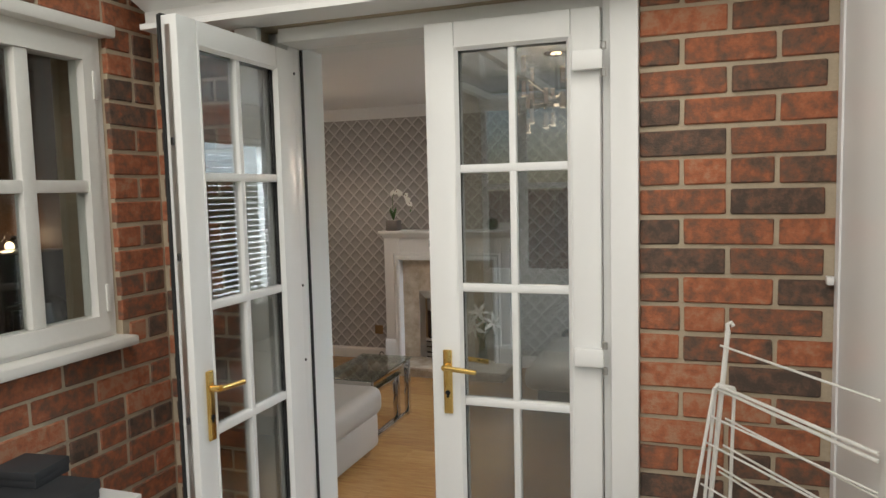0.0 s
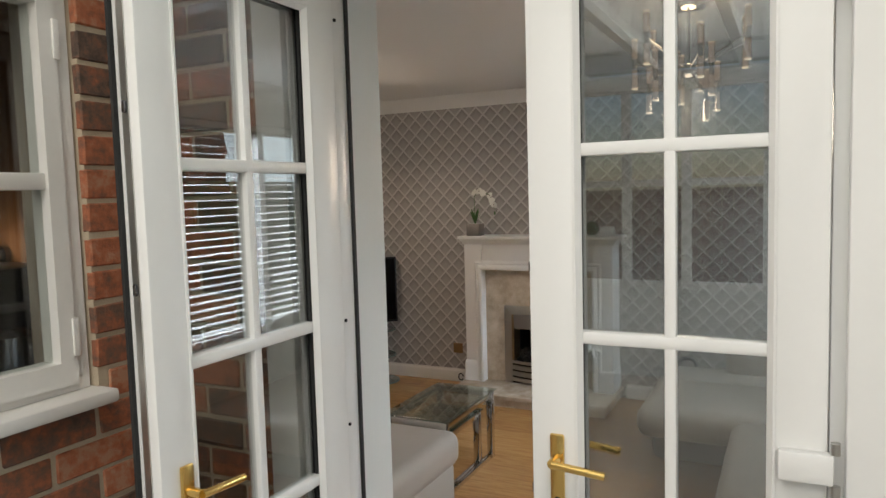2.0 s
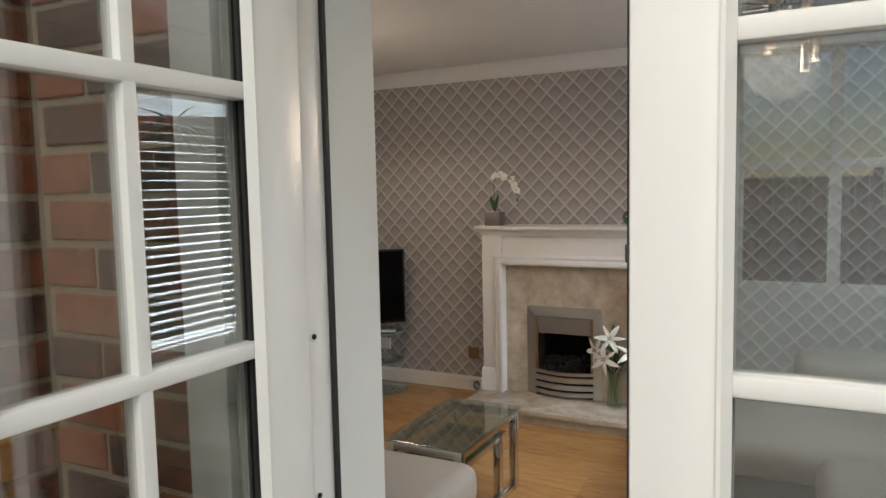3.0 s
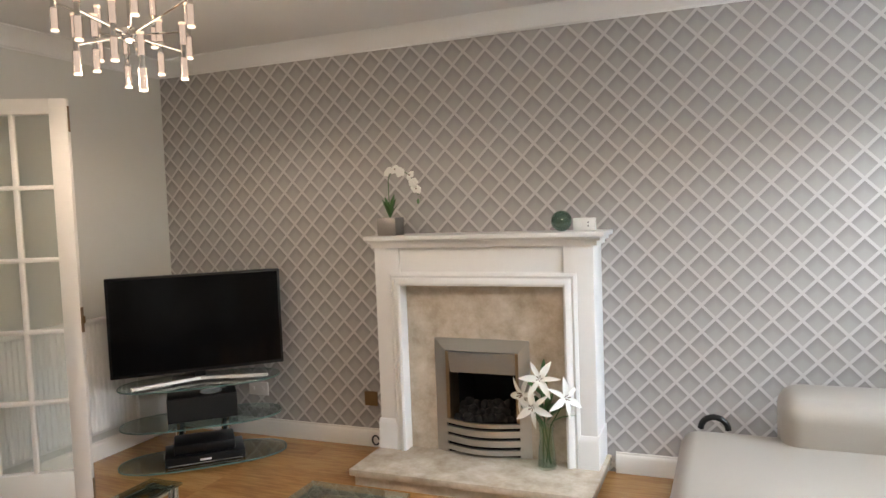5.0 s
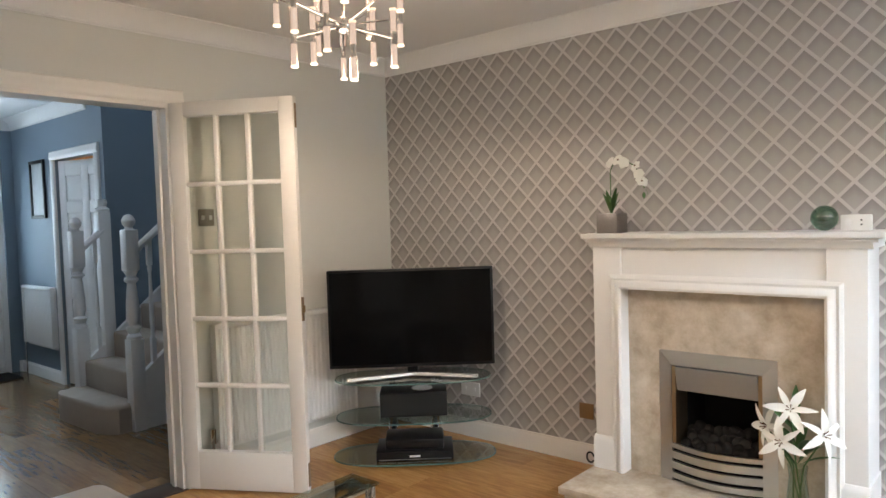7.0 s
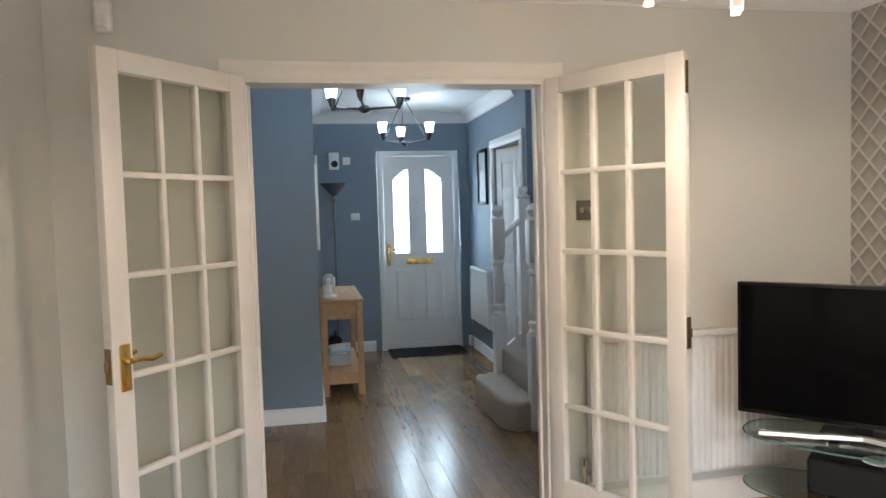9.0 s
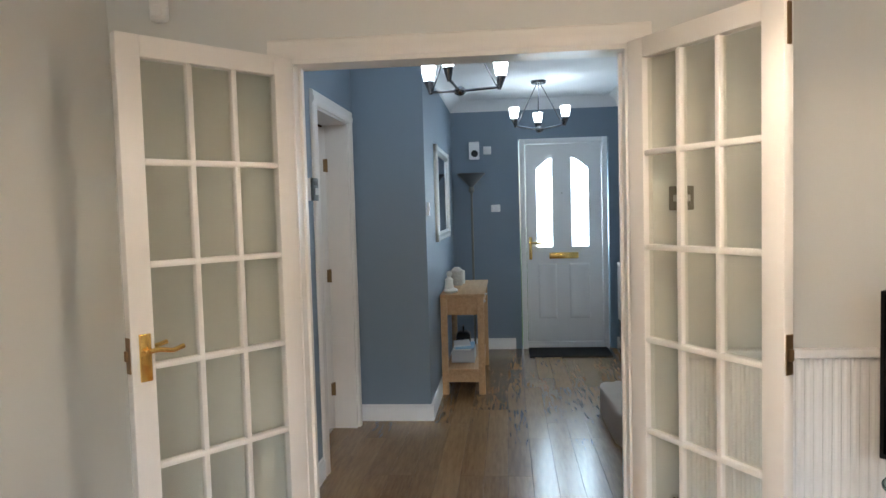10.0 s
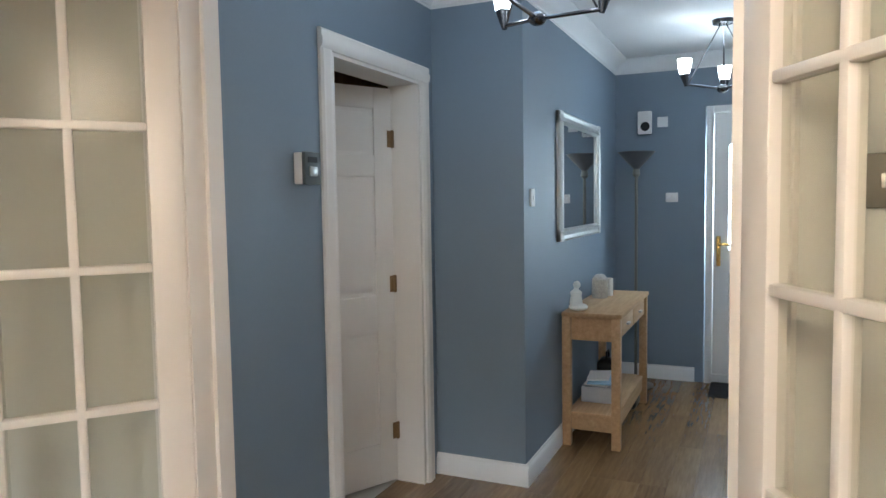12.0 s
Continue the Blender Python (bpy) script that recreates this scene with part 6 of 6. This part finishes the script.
for x0, x1 in ((sx0 - 0.045, sx0 - 0.002), (sx1 + 0.002, sx1 + 0.045)):
    g = bmesh.new()
    y1 = 2.6
    pts = [(0.02, 0.0), (0.02, RISE + 0.17), (y1, RISE + 0.17 + slope * (y1 - 0.02)), (y1, RISE - 0.15 + slope * (y1 - 0.1)), (0.30, 0.0)]
    prism(g, pts, (x0, 0, 0), X, Y, x1 - x0)
    part("string_board", g, SATIN_WHITE, stair)
    xc = (x0 + x1) / 2
    near = x0 > 0
    g = bmesh.new()
    k = 0.046
    box(g, xc - k, xc + k, -0.046, 0.046, 0, 0.62, 0.004)
    box(g, xc - k, xc + k, -0.046, 0.046, 1.08, 1.36, 0.012)
    lathe(g, [(0.045, 0.62), (0.048, 0.64), (0.034, 0.66), (0.046, 0.685), (0.046, 0.70), (0.03, 0.715), (0.044, 0.76), (0.042, 0.85), (0.03, 0.98), (0.028, 1.0), (0.046, 1.015), (0.046, 1.03), (0.03, 1.045), (0.046, 1.08)], (xc, 0, 0), 16)
    lathe(g, [(0.03, 1.36), (0.024, 1.375), (0.04, 1.395), (0.044, 1.42), (0.03, 1.45), (0.008, 1.462)], (xc, 0, 0), 16)
    part("newel_post", g, SATIN_WHITE, stair)
    far_end = 2.5 if near else 0.16
    g = bmesh.new()
    prism(g, [(-0.028, 0), (0.028, 0), (0.032, 0.03), (0.018, 0.05), (-0.018, 0.05), (-0.032, 0.03)], (xc, 0.04, 1.20), Vector((0, 1, slope)), X, far_end * math.hypot(1, slope), up=(0, 0, 1))
    part("handrail", g, SATIN_WHITE, stair)
    yb = 0.13
    while yb < (2.4 if near else 0.17):
        z0 = RISE + 0.16 + slope * (yb - 0.02)
        z1 = 1.2 + slope * (yb - 0.04)
        g = bmesh.new()
        h = z1 - z0
        box(g, xc - 0.016, xc + 0.016, yb - 0.016, yb + 0.016, z0, z0 + h * 0.2)
        box(g, xc - 0.016, xc + 0.016, yb - 0.016, yb + 0.016, z1 - h * 0.2, z1 + 0.01)
        lathe(g, [(0.016, z0 + h * 0.2), (0.01, z0 + h * 0.23), (0.017, z0 + h * 0.33), (0.013, z0 + h * 0.55), (0.010, z0 + h * 0.74), (0.016, z0 + h * 0.77), (0.012, z0 + h * 0.8)], (xc, yb, 0), 10)
        part("baluster", g, SATIN_WHITE, stair)
        yb += 0.115
# square half newel on the wall side of the far rail
part("wall_newel", B(sx0 - 0.085, sx0 + 0.005, 0.165, 0.255, 0, 1.5, bev=0.006), SATIN_WHITE, stair)
part("newel_cap", lathe(bmesh.new(), [(0.05, 1.5), (0.055, 1.52), (0.03, 1.54), (0.04, 1.565), (0.036, 1.59), (0.008, 1.6)], (sx0 - 0.04, 0.21, 0)), SATIN_WHITE, stair)

# ---- bricks, one object each ----
_brick_meshes = {}
BH, COURSE, PITCH = 0.077, 0.091, 0.267     # brick height, course and length with joint


def brick_mesh(length, seed):
    key = (round(length, 3), seed)
    if key not in _brick_meshes:
        g = B(-length / 2, length / 2, -0.006, 0.02, -BH / 2, BH / 2, bev=0.004, seg=1)
        for v in g.verts:
            v.co += 0.003 * noise.noise_vector(v.co * 25 + Vector((seed * 7.0, length * 9, 0)))
        me = bpy.data.meshes.new("brick")
        bmesh.ops.recalc_face_normals(g, faces=g.faces[:])
        g.to_mesh(me)
        g.free()
        me.materials.append(BRICK)
        _brick_meshes[key] = me
    return _brick_meshes[key]


def lay(parent, to_world, s0, s1, z_top, holes, shift, rz):
    """Stretcher courses from s0 to s1 along a wall; holes are (a0, a1, z0, z1)."""
    r = random.Random(11)
    course = 0
    z = BRICK_Z
    while z < z_top:
        spans = [(s0, s1)]
        for a0, a1, hz0, hz1 in holes:
            if hz0 - 0.02 < z < hz1 + 0.02:
                spans = [q for p in spans for q in ((p[0], min(p[1], a0)), (max(p[0], a1), p[1])) if q[1] - q[0] > 0.03]
        off = (0.0, PITCH / 2)[course % 2] + shift
        for p0, p1 in spans:
            s = p0 - ((p0 - off) % PITCH)
            while s < p1:
                a, b = max(s, p0), min(s + PITCH - 0.014, p1)
                if course % 5 == 3 and b - a > 0.2 and r.random() < 0.3:
                    halves = ((a, a + 0.12), (a + 0.133, b))
                else:
                    halves = ((a, b),)
                for c, d in halves:
                    if d - c > 0.025:
                        q = round((d - c) / 0.02) * 0.02 if d - c < PITCH - 0.02 else PITCH - 0.014
                        ob = new("brick", brick_mesh(min(q, d - c), r.randrange(3)))
                        ob.parent = parent
                        x, y = to_world((c + d) / 2)
                        ob.matrix_basis = pose(x, y, z + r.uniform(-.0015, .0015), r.uniform(-.6, .6), r.uniform(-.5, .5), rz + r.uniform(-.6, .6))
                s += PITCH
        z += COURSE
        course += 1


BRICK_Z = 0.0325
lay(wall_brick, lambda s: (s, 2.001), -0.248, 0.302, 2.72, (), 0.1495, 0)
lay(wall_brick, lambda s: (s, 2.001), -2.105, -1.642, 2.3, (), 0.05, 0)
lay(wall_kitchen_brick, lambda s: (-2.11, s), 0.2, 1.99, 2.6, ((0.65, 1.758, 1.06, 2.26), (0.65, 1.79, 1.08, 1.13)), 0.02, 90)

# ---- floor boards, one object each ----
_plank_meshes = {}


def plank_mesh(length, width, material):
    key = (round(length, 3), round(width, 3), material.name)
    if key not in _plank_meshes:
        g = B(0, length, 0, width, -0.012, 0.0, bev=0.0009, seg=1)
        me = bpy.data.meshes.new("plank")
        bmesh.ops.recalc_face_normals(g, faces=g.faces[:])
        g.to_mesh(me)
        g.free()
        me.materials.append(material)
        _plank_meshes[key] = me
    return _plank_meshes[key]


def boards(x0, x1, y0, y1, width, seed, material=WOOD_FLOOR):
    r = random.Random(seed)
    y = y0
    while y < y1 - 0.01:
        wd = min(width, y1 - y)
        x = x0 - r.choice((0.0, 0.3, 0.6, 0.9))
        while x < x1:
            a, b = max(x, x0), min(x + 1.2, x1)
            if b - a > 0.02:
                ob = new("plank", plank_mesh(b - a - 0.0005, wd - 0.0005, material))
                ob.parent = floor
                ob.location = (a, y, 0)
            x += 1.2
        y += width


boards(-4.45, 0.75, 2.38, 5.9, 0.19, 3)
boards(-4.45, -1.9, 2.30, 2.38, 0.19, 5)
boards(-1.56, -0.36, 2.19, 2.38, 0.19, 6)
boards(-8.65, -4.62, 2.72, 4.95, 0.125, 8, HALL_FLOOR)
boards(-5.7, -4.62, 4.95, 6.0, 0.125, 9, HALL_FLOOR)
